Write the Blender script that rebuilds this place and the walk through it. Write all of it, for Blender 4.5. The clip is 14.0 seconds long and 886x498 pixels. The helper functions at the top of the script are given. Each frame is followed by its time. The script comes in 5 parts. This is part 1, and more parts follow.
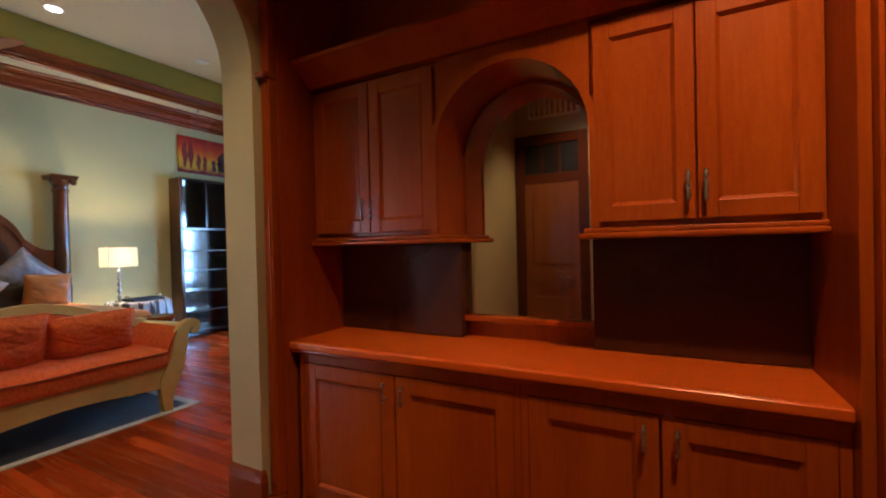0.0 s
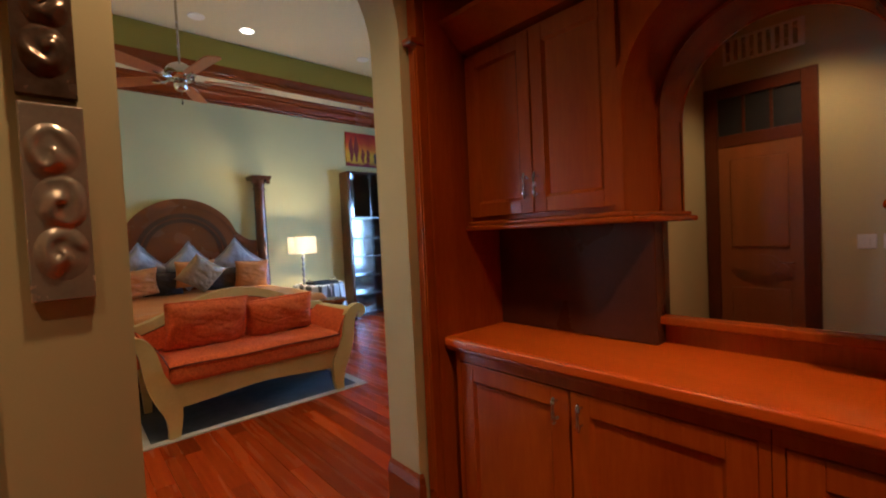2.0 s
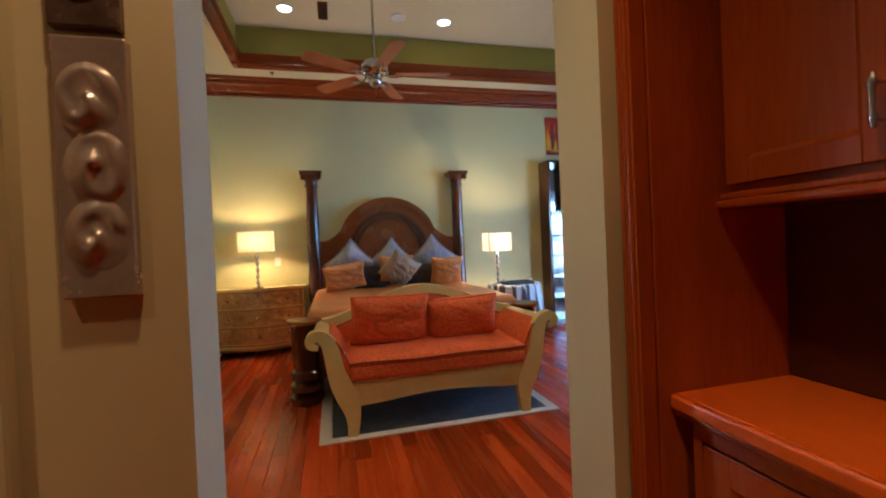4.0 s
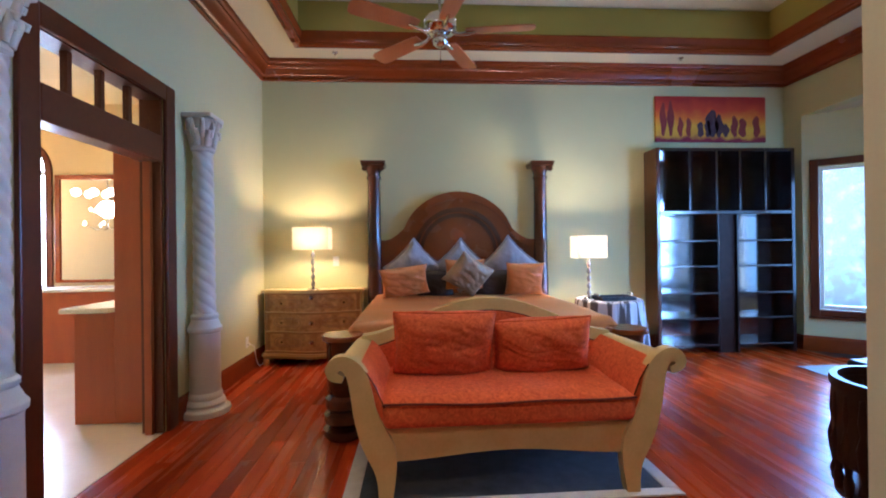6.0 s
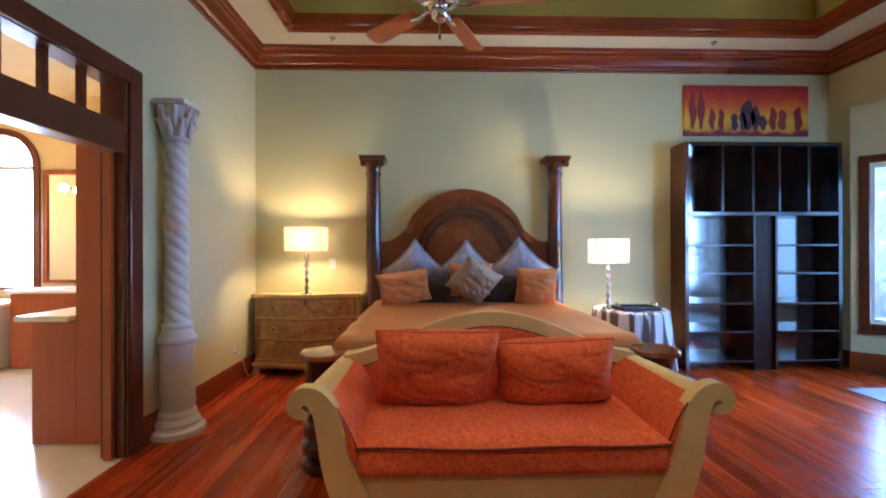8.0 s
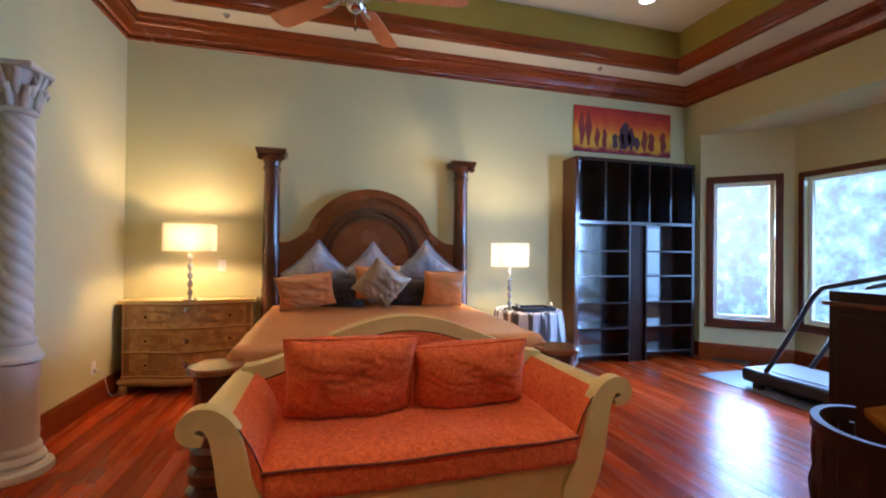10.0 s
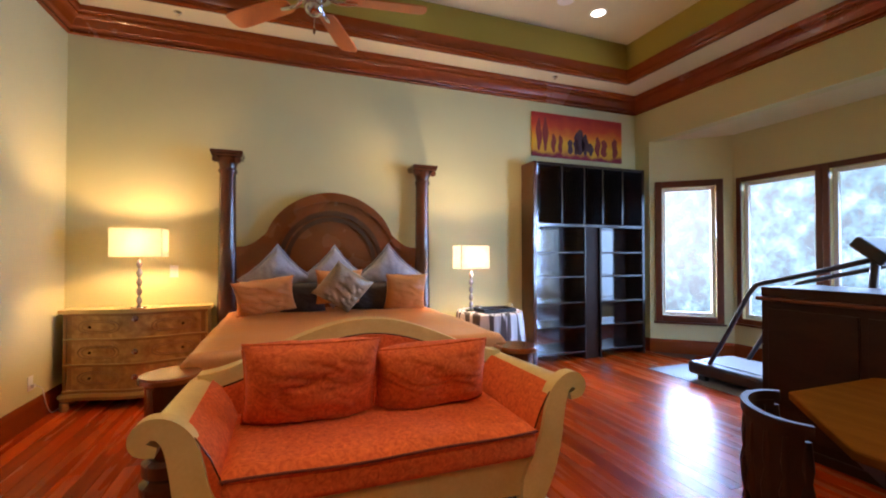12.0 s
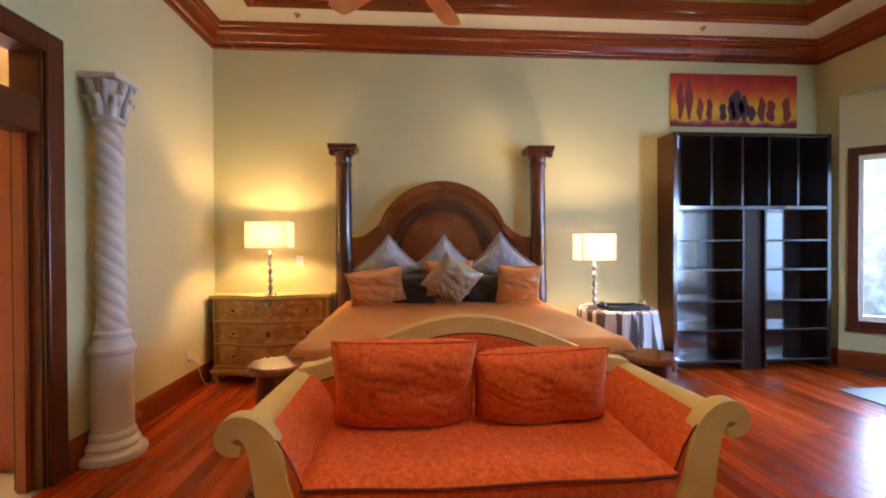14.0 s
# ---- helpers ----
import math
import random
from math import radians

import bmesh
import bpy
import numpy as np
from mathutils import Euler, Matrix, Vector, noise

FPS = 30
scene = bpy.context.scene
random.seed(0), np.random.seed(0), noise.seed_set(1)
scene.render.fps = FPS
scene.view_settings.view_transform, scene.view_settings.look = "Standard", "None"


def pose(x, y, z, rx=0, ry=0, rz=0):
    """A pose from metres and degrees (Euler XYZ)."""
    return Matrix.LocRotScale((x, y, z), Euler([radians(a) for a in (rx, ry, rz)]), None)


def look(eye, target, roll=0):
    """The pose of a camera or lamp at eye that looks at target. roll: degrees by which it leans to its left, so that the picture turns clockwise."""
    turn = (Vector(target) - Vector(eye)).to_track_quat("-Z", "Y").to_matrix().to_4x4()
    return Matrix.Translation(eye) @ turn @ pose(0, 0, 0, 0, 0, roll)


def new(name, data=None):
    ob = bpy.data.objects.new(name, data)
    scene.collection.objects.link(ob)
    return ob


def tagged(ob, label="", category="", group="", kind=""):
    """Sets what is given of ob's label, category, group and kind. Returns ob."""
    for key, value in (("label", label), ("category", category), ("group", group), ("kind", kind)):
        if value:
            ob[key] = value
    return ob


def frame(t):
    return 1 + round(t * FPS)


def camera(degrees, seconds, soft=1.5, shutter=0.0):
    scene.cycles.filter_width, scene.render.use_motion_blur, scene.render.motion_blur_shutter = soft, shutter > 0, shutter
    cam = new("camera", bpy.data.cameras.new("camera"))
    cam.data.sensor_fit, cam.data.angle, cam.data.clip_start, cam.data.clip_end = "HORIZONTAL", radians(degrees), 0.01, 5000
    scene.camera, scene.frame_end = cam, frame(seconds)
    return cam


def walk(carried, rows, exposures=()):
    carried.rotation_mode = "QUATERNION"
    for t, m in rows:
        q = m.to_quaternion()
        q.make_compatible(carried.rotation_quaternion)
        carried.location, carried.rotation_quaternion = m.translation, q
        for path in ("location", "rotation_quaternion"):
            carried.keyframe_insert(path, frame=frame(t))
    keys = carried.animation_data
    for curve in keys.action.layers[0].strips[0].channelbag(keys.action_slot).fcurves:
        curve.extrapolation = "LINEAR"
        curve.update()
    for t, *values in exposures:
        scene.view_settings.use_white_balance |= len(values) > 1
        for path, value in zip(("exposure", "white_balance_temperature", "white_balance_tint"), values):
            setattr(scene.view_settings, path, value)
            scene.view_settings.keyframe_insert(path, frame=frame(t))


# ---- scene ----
cam = camera(92.0, 14.0, 2.0)
ROWS = [
    (0.0, (-0.020, 0.122, 1.385), (-0.967, 1.884, 1.367), -1.33),
    (0.5, (-0.046, 0.148, 1.374), (-1.099, 1.847, 1.347), -1.39),
    (1.0, (-0.123, 0.202, 1.370), (-1.280, 1.832, 1.329), -1.77),
    (1.5, (-0.217, 0.283, 1.382), (-1.517, 1.801, 1.321), -2.30),
    (2.0, (-0.288, 0.376, 1.383), (-1.780, 1.706, 1.317), -2.68),
    (2.5, (-0.496, 0.578, 1.325), (-2.164, 1.681, 1.291), -1.72),
    (3.0, (-0.560, 0.645, 1.342), (-2.355, 1.525, 1.298), -1.37),
    (3.5, (-0.659, 0.736, 1.338), (-2.543, 1.406, 1.301), -2.16),
    (6.0, (-1.655, 1.084, 1.311), (-3.651, 1.210, 1.316), -0.70),
    (6.5, (-1.828, 1.147, 1.304), (-3.827, 1.204, 1.319), -0.50),
    (7.0, (-1.962, 1.243, 1.325), (-3.962, 1.222, 1.333), -0.20),
    (9.5, (-2.121, 1.135, 1.356), (-4.081, 1.535, 1.360), 0.40),
    (10.0, (-2.151, 1.121, 1.348), (-4.079, 1.652, 1.363), 0.60),
    (10.5, (-2.119, 1.131, 1.350), (-4.022, 1.747, 1.367), 0.40),
    (11.0, (-2.123, 1.131, 1.349), (-4.004, 1.810, 1.373), 0.40),
    (11.5, (-2.107, 1.129, 1.351), (-3.980, 1.830, 1.377), 0.20),
    (12.0, (-2.109, 1.118, 1.343), (-3.984, 1.814, 1.375), 0.00),
    (12.5, (-2.152, 1.118, 1.342), (-4.042, 1.772, 1.372), 0.10),
    (13.0, (-2.235, 1.157, 1.340), (-4.161, 1.694, 1.361), -0.20),
    (13.5, (-2.310, 1.259, 1.358), (-4.281, 1.596, 1.353), -0.40),
    (14.0, (-2.383, 1.286, 1.350), (-4.378, 1.429, 1.333), -0.30),
]
walk(cam, [(t, look(eye, target, roll)) for t, eye, target, roll in ROWS],
     exposures=[(0.0, 0.22, 5850, 11), (3.5, 0.26, 5850, 12), (6.0, 0.59, 5000, 19), (7.2, 0.59, 5200, 20), (9.5, 0.59, 5400, 20), (10.5, 0.61, 6100, 24), (12.0, 0.65, 6700, 26), (14.0, 0.70, 6900, 27)])

# ---- light ----
world = bpy.data.worlds.new("world")
scene.world = world
world.use_nodes = True
_bg = world.node_tree.nodes["Background"]
_sky = world.node_tree.nodes.new("ShaderNodeTexSky")
_sky.sky_type, _sky.sun_disc = "NISHITA", False
_sky.sun_elevation, _sky.sun_rotation = radians(40), radians(20)
world.node_tree.links.new(_sky.outputs[0], _bg.inputs[0])
_bg.inputs[1].default_value = 0.12


def area(name, m, w, h, power, colour):
    lamp = bpy.data.lights.new(name, "AREA")
    lamp.shape, lamp.size, lamp.size_y, lamp.energy, lamp.color = "RECTANGLE", w, h, power, colour
    ob = new(name, lamp)
    ob.matrix_world = m
    return ob


def point(name, at, power, colour, radius=0.05):
    lamp = bpy.data.lights.new(name, "POINT")
    lamp.energy, lamp.color, lamp.shadow_soft_size = power, colour, radius
    ob = new(name, lamp)
    ob.location = at
    return ob


def spot(name, at, power, colour, angle=110, radius=0.05, blend=0.6, to=None):
    lamp = bpy.data.lights.new(name, "SPOT")
    lamp.energy, lamp.color, lamp.shadow_soft_size = power, colour, radius
    lamp.spot_size, lamp.spot_blend = radians(angle), blend
    ob = new(name, lamp)
    ob.matrix_world = look(at, to or (at[0], at[1] + 1e-4, 0))
    return ob


DAY, WARM = (0.34, 0.60, 1.0), (1.0, 0.66, 0.32)
# daylight in the bay's openings
for name, m, w, h, power in (("daylight_facet", look((-6.47, 6.42, 1.42), (-5.6, 5.6, 1.1)), 0.6, 1.7, 40),
                             ("daylight_facet_2", look((-3.03, 6.42, 1.42), (-3.9, 5.6, 1.1)), 0.6, 1.7, 52),
                             ("daylight_bay", look((-4.95, 6.86, 1.42), (-4.95, 4.6, 1.1)), 2.3, 1.7, 54)):
    lamp = area(name, m, w, h, power, DAY)
    lamp.data.spread = radians(112)
# bedside lamps
point("bulb_chest", (-6.72, -0.115, 1.46), 31, WARM, 0.05)
point("bulb_table", (-6.45, 3.06, 1.33), 42, (1.0, 0.76, 0.48), 0.05)
# hall and bathroom ceiling lamps; arch and door spots are added fill without fixture
spot("hall_spot_cabinet", (0.30, 0.85, 3.24), 150, (1.0, 0.60, 0.27), 76, 0.05, 1.0, (-0.02, 1.80, 1.05))
spot("hall_fill_arch", (-1.28, 0.72, 3.24), 64, (1.0, 0.64, 0.32), 88, 0.06, 0.9, (-1.95, 0.92, 0.8))
spot("hall_fill_door", (-0.8, -0.3, 3.24), 62, (1.0, 0.62, 0.30), 96, 0.06, 0.8, (-1.1, -1.0, 0.6))
point("bath_bulb", (-5.45, -4.45, 2.12), 60, (1.0, 0.70, 0.36), 0.15)
area("bath_daylight", look((-7.5, -4.0, 1.6), (-4.5, -2.4, 0.4)), 0.5, 1.7, 42, (0.8, 0.9, 1.0))

# ---- materials ----
MATS = {}


def mat(name, c1, c2=None, scale=6.0, rough=0.5, metal=0.0, bump=0.0, fine=60.0, stretch=(1, 1, 1), coat=0.0, rvar=0.12, spec=0.5, piece=0.0, sheen=0.0, swirl=0.0):
    """A procedural surface: two colours mixed by broad noise, fine noise for grain, relief and gloss."""
    m = bpy.data.materials.new(name)
    m.use_nodes = True
    nt = m.node_tree
    N, L = nt.nodes, nt.links
    p = N["Principled BSDF"]
    c2 = c2 or tuple(v * 0.8 for v in c1)
    tc, mp = N.new("ShaderNodeTexCoord"), N.new("ShaderNodeMapping")
    mp.inputs["Scale"].default_value = stretch
    L.new(tc.outputs["Object"], mp.inputs["Vector"])
    n1, n2 = N.new("ShaderNodeTexNoise"), N.new("ShaderNodeTexNoise")
    n1.inputs["Scale"].default_value, n1.inputs["Detail"].default_value, n1.inputs["Distortion"].default_value = scale, 5, swirl
    n2.inputs["Scale"].default_value, n2.inputs["Detail"].default_value = fine, 4
    vec = mp.outputs["Vector"]
    if piece:
        info, add, mul = N.new("ShaderNodeObjectInfo"), N.new("ShaderNodeVectorMath"), N.new("ShaderNodeMath")
        mul.operation, mul.inputs[1].default_value = "MULTIPLY", 37.0
        L.new(info.outputs["Random"], mul.inputs[0])
        L.new(vec, add.inputs[0])
        L.new(mul.outputs[0], add.inputs[1])
        vec = add.outputs[0]
    L.new(vec, n1.inputs["Vector"])
    L.new(vec, n2.inputs["Vector"])
    mixf = N.new("ShaderNodeMix")
    mixf.data_type = "FLOAT"
    mixf.inputs[0].default_value = 0.35
    L.new(n1.outputs["Fac"], mixf.inputs[2])
    L.new(n2.outputs["Fac"], mixf.inputs[3])
    ramp = N.new("ShaderNodeValToRGB")
    ramp.color_ramp.elements[0].position, ramp.color_ramp.elements[1].position = 0.32, 0.68
    ramp.color_ramp.elements[0].color, ramp.color_ramp.elements[1].color = (*c1, 1), (*c2, 1)
    L.new(mixf.outputs[0], ramp.inputs[0])
    out = ramp.outputs[0]
    if piece:
        hsv, mr = N.new("ShaderNodeHueSaturation"), N.new("ShaderNodeMapRange")
        mr.inputs[3].default_value, mr.inputs[4].default_value = 1 - piece, 1 + piece
        L.new(info.outputs["Random"], mr.inputs[0])
        L.new(mr.outputs[0], hsv.inputs["Value"])
        L.new(out, hsv.inputs["Color"])
        out = hsv.outputs[0]
    L.new(out, p.inputs["Base Color"])
    rr = N.new("ShaderNodeMapRange")
    rr.inputs[3].default_value, rr.inputs[4].default_value = max(0.02, rough - rvar), min(1, rough + rvar)
    L.new(n1.outputs["Fac"], rr.inputs[0])
    L.new(rr.outputs[0], p.inputs["Roughness"])
    p.inputs["Metallic"].default_value = metal
    p.inputs["Coat Weight"].default_value = coat
    p.inputs["Coat Roughness"].default_value = 0.12
    p.inputs["Specular IOR Level"].default_value = spec
    p.inputs["Sheen Weight"].default_value = sheen
    if bump:
        b = N.new("ShaderNodeBump")
        b.inputs["Strength"].default_value, b.inputs["Distance"].default_value = bump, 0.01
        L.new(mixf.outputs[0], b.inputs["Height"])
        L.new(b.outputs[0], p.inputs["Normal"])
    MATS[name] = m
    return m


def glow(name, colour, strength):
    m = bpy.data.materials.new(name)
    m.use_nodes = True
    p = m.node_tree.nodes["Principled BSDF"]
    p.inputs["Base Color"].default_value = (*colour, 1)
    p.inputs["Emission Color"].default_value = (*colour, 1)
    p.inputs["Emission Strength"].default_value = strength
    return m


WALL = mat("wall_paint", (0.585, 0.55, 0.275), (0.625, 0.59, 0.305), 1.5, 0.75, bump=0.04, fine=220)
HALL = mat("hall_paint", (0.52, 0.45, 0.245), (0.57, 0.50, 0.28), 1.5, 0.75, bump=0.05, fine=220)
CEIL = mat("ceiling_paint", (0.66, 0.59, 0.38), (0.71, 0.64, 0.42), 1.2, 0.8, bump=0.04, fine=200)
GREEN = mat("tray_green", (0.32, 0.245, 0.03), (0.36, 0.275, 0.04), 1.2, 0.75, bump=0.04, fine=200)
TRIM = mat("mahogany_trim", (0.19, 0.031, 0.003), (0.25, 0.047, 0.006), 1.2, 0.27, coat=0.12, fine=10, rvar=0.015)
TRIMD = mat("dark_walnut_trim", (0.085, 0.017, 0.004), (0.125, 0.028, 0.007), 2.5, 0.33, coat=0.15, fine=40, bump=0.02, spec=0.35, rvar=0.03)
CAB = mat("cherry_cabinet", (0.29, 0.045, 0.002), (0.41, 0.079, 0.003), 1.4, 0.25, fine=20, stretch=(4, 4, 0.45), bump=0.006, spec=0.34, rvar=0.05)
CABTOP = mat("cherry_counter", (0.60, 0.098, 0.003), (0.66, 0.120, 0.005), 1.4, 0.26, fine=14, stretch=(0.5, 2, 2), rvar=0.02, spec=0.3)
PLANK = mat("floor_plank", (0.27, 0.027, 0.002), (0.42, 0.060, 0.005), 3.0, 0.27, coat=0.0, fine=16, stretch=(0.3, 4, 4), piece=0.36, rvar=0.05, spec=0.10)
GAP = mat("floor_gap", (0.05, 0.012, 0.005), (0.07, 0.018, 0.007), 8, 0.6)
EBONY = mat("espresso_wood", (0.012, 0.006, 0.005), (0.022, 0.010, 0.008), 4, 0.2, coat=0.6, fine=40, stretch=(4, 4, 0.6), rvar=0.02)
BEDWOOD = mat("bed_wood", (0.055, 0.017, 0.007), (0.10, 0.030, 0.010), 5, 0.24, coat=0.5, fine=50, bump=0.03, rvar=0.05)
BEDPANEL = mat("bed_panel", (0.165, 0.038, 0.006), (0.23, 0.058, 0.009), 2.5, 0.27, coat=0.35, fine=45, bump=0.02, rvar=0.04)
CREAMW = mat("cream_painted_wood", (0.58, 0.41, 0.135), (0.69, 0.52, 0.20), 7, 0.40, fine=60, bump=0.03)
RUST = mat("rust_chenille", (0.50, 0.070, 0.016), (0.82, 0.175, 0.042), 17, 0.85, bump=0.16, fine=60, sheen=0.04, swirl=3.5, spec=0.15)
SATIN = mat("copper_satin", (0.57, 0.215, 0.058), (0.67, 0.285, 0.088), 4, 0.36, bump=0.10, fine=60)
SILVER = mat("grey_satin", (0.27, 0.27, 0.30), (0.52, 0.52, 0.56), 7, 0.36, bump=0.12, fine=60)
DARKC = mat("charcoal_cloth", (0.025, 0.022, 0.024), (0.05, 0.045, 0.045), 9, 0.6, bump=0.15, fine=90)
CHAMP = mat("champagne_satin", (0.24, 0.17, 0.10), (0.46, 0.35, 0.22), 8, 0.33, bump=0.12, fine=60)
DARKCAB = mat("black_walnut", (0.020, 0.006, 0.003), (0.034, 0.011, 0.005), 3, 0.40, fine=40, stretch=(1, 4, 4), rvar=0.03, spec=0.15)
DOORW = mat("stained_door_wood", (0.24, 0.075, 0.018), (0.31, 0.105, 0.028), 2.0, 0.35, fine=30, stretch=(5, 5, 0.5), rvar=0.03)
BURL = mat("burled_olive_wood", (0.70, 0.45, 0.16), (0.32, 0.15, 0.040), 6, 0.38, coat=0.2, fine=22, bump=0.03, swirl=1.5)
PLASTER = mat("plaster", (0.62, 0.57, 0.46), (0.73, 0.68, 0.56), 6, 0.7, bump=0.12, fine=120)
CHROME = mat("chrome", (0.75, 0.75, 0.76), (0.65, 0.65, 0.66), 8, 0.12, metal=1.0, rvar=0.05)
PEWTER = mat("pewter", (0.50, 0.46, 0.40), (0.60, 0.55, 0.48), 20, 0.25, metal=0.9)
BLACK = mat("black_plastic", (0.012, 0.012, 0.014), (0.022, 0.022, 0.025), 12, 0.4)
BLADE = mat("fan_blade_wood", (0.48, 0.14, 0.035), (0.60, 0.20, 0.06), 3, 0.4, fine=40, stretch=(0.6, 4, 4))
TILE = mat("cream_tile", (0.74, 0.70, 0.60), (0.80, 0.77, 0.68), 3, 0.2, fine=30, piece=0.05)
BATHW = mat("bath_paint", (0.62, 0.46, 0.22), (0.68, 0.51, 0.26), 1.5, 0.75, bump=0.05, fine=200)
ORANGE = mat("orange_maple", (0.30, 0.058, 0.006), (0.37, 0.082, 0.010), 2.5, 0.35, coat=0.2, fine=30, stretch=(5, 5, 0.5), rvar=0.03)
WHITEP = mat("white_plastic", (0.78, 0.77, 0.74), (0.82, 0.81, 0.78), 6, 0.4)
SPOTGLOW = glow("downlight_glow", (1.0, 0.93, 0.80), 9.0)

GLASS = bpy.data.materials.new("window_glass")
GLASS.use_nodes = True
_n, _l = GLASS.node_tree.nodes, GLASS.node_tree.links
_n.remove(_n["Principled BSDF"])
_t, _g, _m = _n.new("ShaderNodeBsdfTransparent"), _n.new("ShaderNodeBsdfGlossy"), _n.new("ShaderNodeMixShader")
_m.inputs[0].default_value = 0.05
_g.inputs["Roughness"].default_value = 0.02
_l.new(_t.outputs[0], _m.inputs[1]), _l.new(_g.outputs[0], _m.inputs[2])
_l.new(_m.outputs[0], _n["Material Output"].inputs[0])

MIRROR = bpy.data.materials.new("mirror")
MIRROR.use_nodes = True
_p = MIRROR.node_tree.nodes["Principled BSDF"]
_p.inputs["Metallic"].default_value, _p.inputs["Roughness"].default_value = 1.0, 0.02
_p.inputs["Base Color"].default_value = (0.82, 0.82, 0.80, 1)


# ---- shape helpers ----
def smooth_line(pts, k=4, closed=False):
    """A finer line through the given points (Catmull-Rom)."""
    n, out = len(pts), []
    for i in range(n if closed else n - 1):
        q = [pts[(i + o) % n] if closed else pts[min(max(i + o, 0), n - 1)] for o in (-1, 0, 1, 2)]
        for s_ in range(k):
            f = s_ / k
            out.append(tuple(0.5 * (2 * b + (c - a) * f + (2 * a - 5 * b + 4 * c - d) * f * f + (3 * b - a - 3 * c + d) * f ** 3) for a, b, c, d in zip(*q)))
    return out if closed else out + [tuple(pts[-1])]


def box(bm, x0, x1, y0, y1, z0, z1, bev=0.0, seg=2):
    r = bmesh.ops.create_cube(bm, size=1, matrix=Matrix.LocRotScale(((x0 + x1) / 2, (y0 + y1) / 2, (z0 + z1) / 2), None, (abs(x1 - x0), abs(y1 - y0), abs(z1 - z0))))
    if bev:
        es = list({e for v in r["verts"] for e in v.link_edges})
        bmesh.ops.bevel(bm, geom=es, offset=bev, segments=seg, affect="EDGES", profile=0.5)


def Box(x0, x1, y0, y1, z0, z1, bev=0.0, seg=2):
    bm = bmesh.new()
    box(bm, x0, x1, y0, y1, z0, z1, bev, seg)
    return bm


def lathe(bm, prof, cx=0.0, cy=0.0, n=24, twist=None):
    """Turn a profile of (radius, z) about the upright axis; twist(angle, z) may scale the radius."""
    rings = []
    for r, z in prof:
        ring = []
        for i in range(n):
            a = 2 * math.pi * i / n
            q = r * (twist(a, z) if twist else 1)
            ring.append(bm.verts.new((cx + q * math.cos(a), cy + q * math.sin(a), z)))
        rings.append(ring)
    for a, b in zip(rings, rings[1:]):
        for i in range(n):
            bm.faces.new((a[i], a[(i + 1) % n], b[(i + 1) % n], b[i]))
    bm.faces.new(list(reversed(rings[0])))
    bm.faces.new(rings[-1])
    return bm


def tube(bm, pts, r, n=8):
    """A round bar along points; r is one radius or one per point."""
    pts = [Vector(p) for p in pts]
    rs = r if isinstance(r, (list, tuple)) else [r] * len(pts)
    rings, up = [], Vector((0.13, 0.27, 0.95)).normalized()
    for i, p in enumerate(pts):
        d = (pts[min(i + 1, len(pts) - 1)] - pts[max(i - 1, 0)]).normalized()
        s = d.cross(up)
        s = s.normalized() if s.length > 1e-4 else Vector((1, 0, 0))
        w = s.cross(d)
        rings.append([bm.verts.new(p + rs[i] * (math.cos(2 * math.pi * k / n) * s + math.sin(2 * math.pi * k / n) * w)) for k in range(n)])
    for a, b in zip(rings, rings[1:]):
        for k in range(n):
            bm.faces.new((a[k], a[(k + 1) % n], b[(k + 1) % n], b[k]))
    bm.faces.new(list(reversed(rings[0])))
    bm.faces.new(rings[-1])
    return bm


def prism(bm, pts, axis, a, b):
    """A plane outline pushed along an axis from a to b; the outline is given in the two other axes, in x, y, z order."""
    def at(p, v):
        return {"x": (v, p[0], p[1]), "y": (p[0], v, p[1]), "z": (p[0], p[1], v)}[axis]
    A, B = [bm.verts.new(at(p, a)) for p in pts], [bm.verts.new(at(p, b)) for p in pts]
    n = len(pts)
    bm.faces.new(A), bm.faces.new(list(reversed(B)))
    for i in range(n):
        bm.faces.new((A[i], B[i], B[(i + 1) % n], A[(i + 1) % n]))
    return bm


def strip(bm, inner, outer, axis, a, b):
    """A band between two open outlines of as many points, pushed along an axis: one closed skin."""
    def at(p, v):
        return {"x": (v, p[0], p[1]), "y": (p[0], v, p[1]), "z": (p[0], p[1], v)}[axis]
    rows = [[bm.verts.new(at(p, a)), bm.verts.new(at(q, a)), bm.verts.new(at(q, b)), bm.verts.new(at(p, b))] for p, q in zip(inner, outer)]
    for r, t in zip(rows, rows[1:]):
        for k in range(4):
            bm.faces.new((r[k], r[(k + 1) % 4], t[(k + 1) % 4], t[k]))
    bm.faces.new(rows[0]), bm.faces.new(list(reversed(rows[-1])))
    return bm


def part(name, bm, material, parent=None, label="", smooth=None, kind=""):
    bmesh.ops.recalc_face_normals(bm, faces=bm.faces)
    me = bpy.data.meshes.new(name)
    bm.to_mesh(me)
    bm.free()
    me.materials.append(material)
    if smooth:
        me.shade_smooth()
        me.set_sharp_from_angle(angle=radians(smooth))
    ob = new(name, me)
    if parent:
        ob.parent = parent
    if label:
        ob["label"] = label
    if kind:
        ob["kind"] = kind
    return ob


def thing(name, label, category, m=None, group="", kind=""):
    ob = new(name)
    if m is not None:
        ob.matrix_world = m
    return tagged(ob, label, category, group, kind)


def structure(name, bm, material, label, category, smooth=None):
    return tagged(part(name, bm, material, smooth=smooth), label, category, kind="structure")


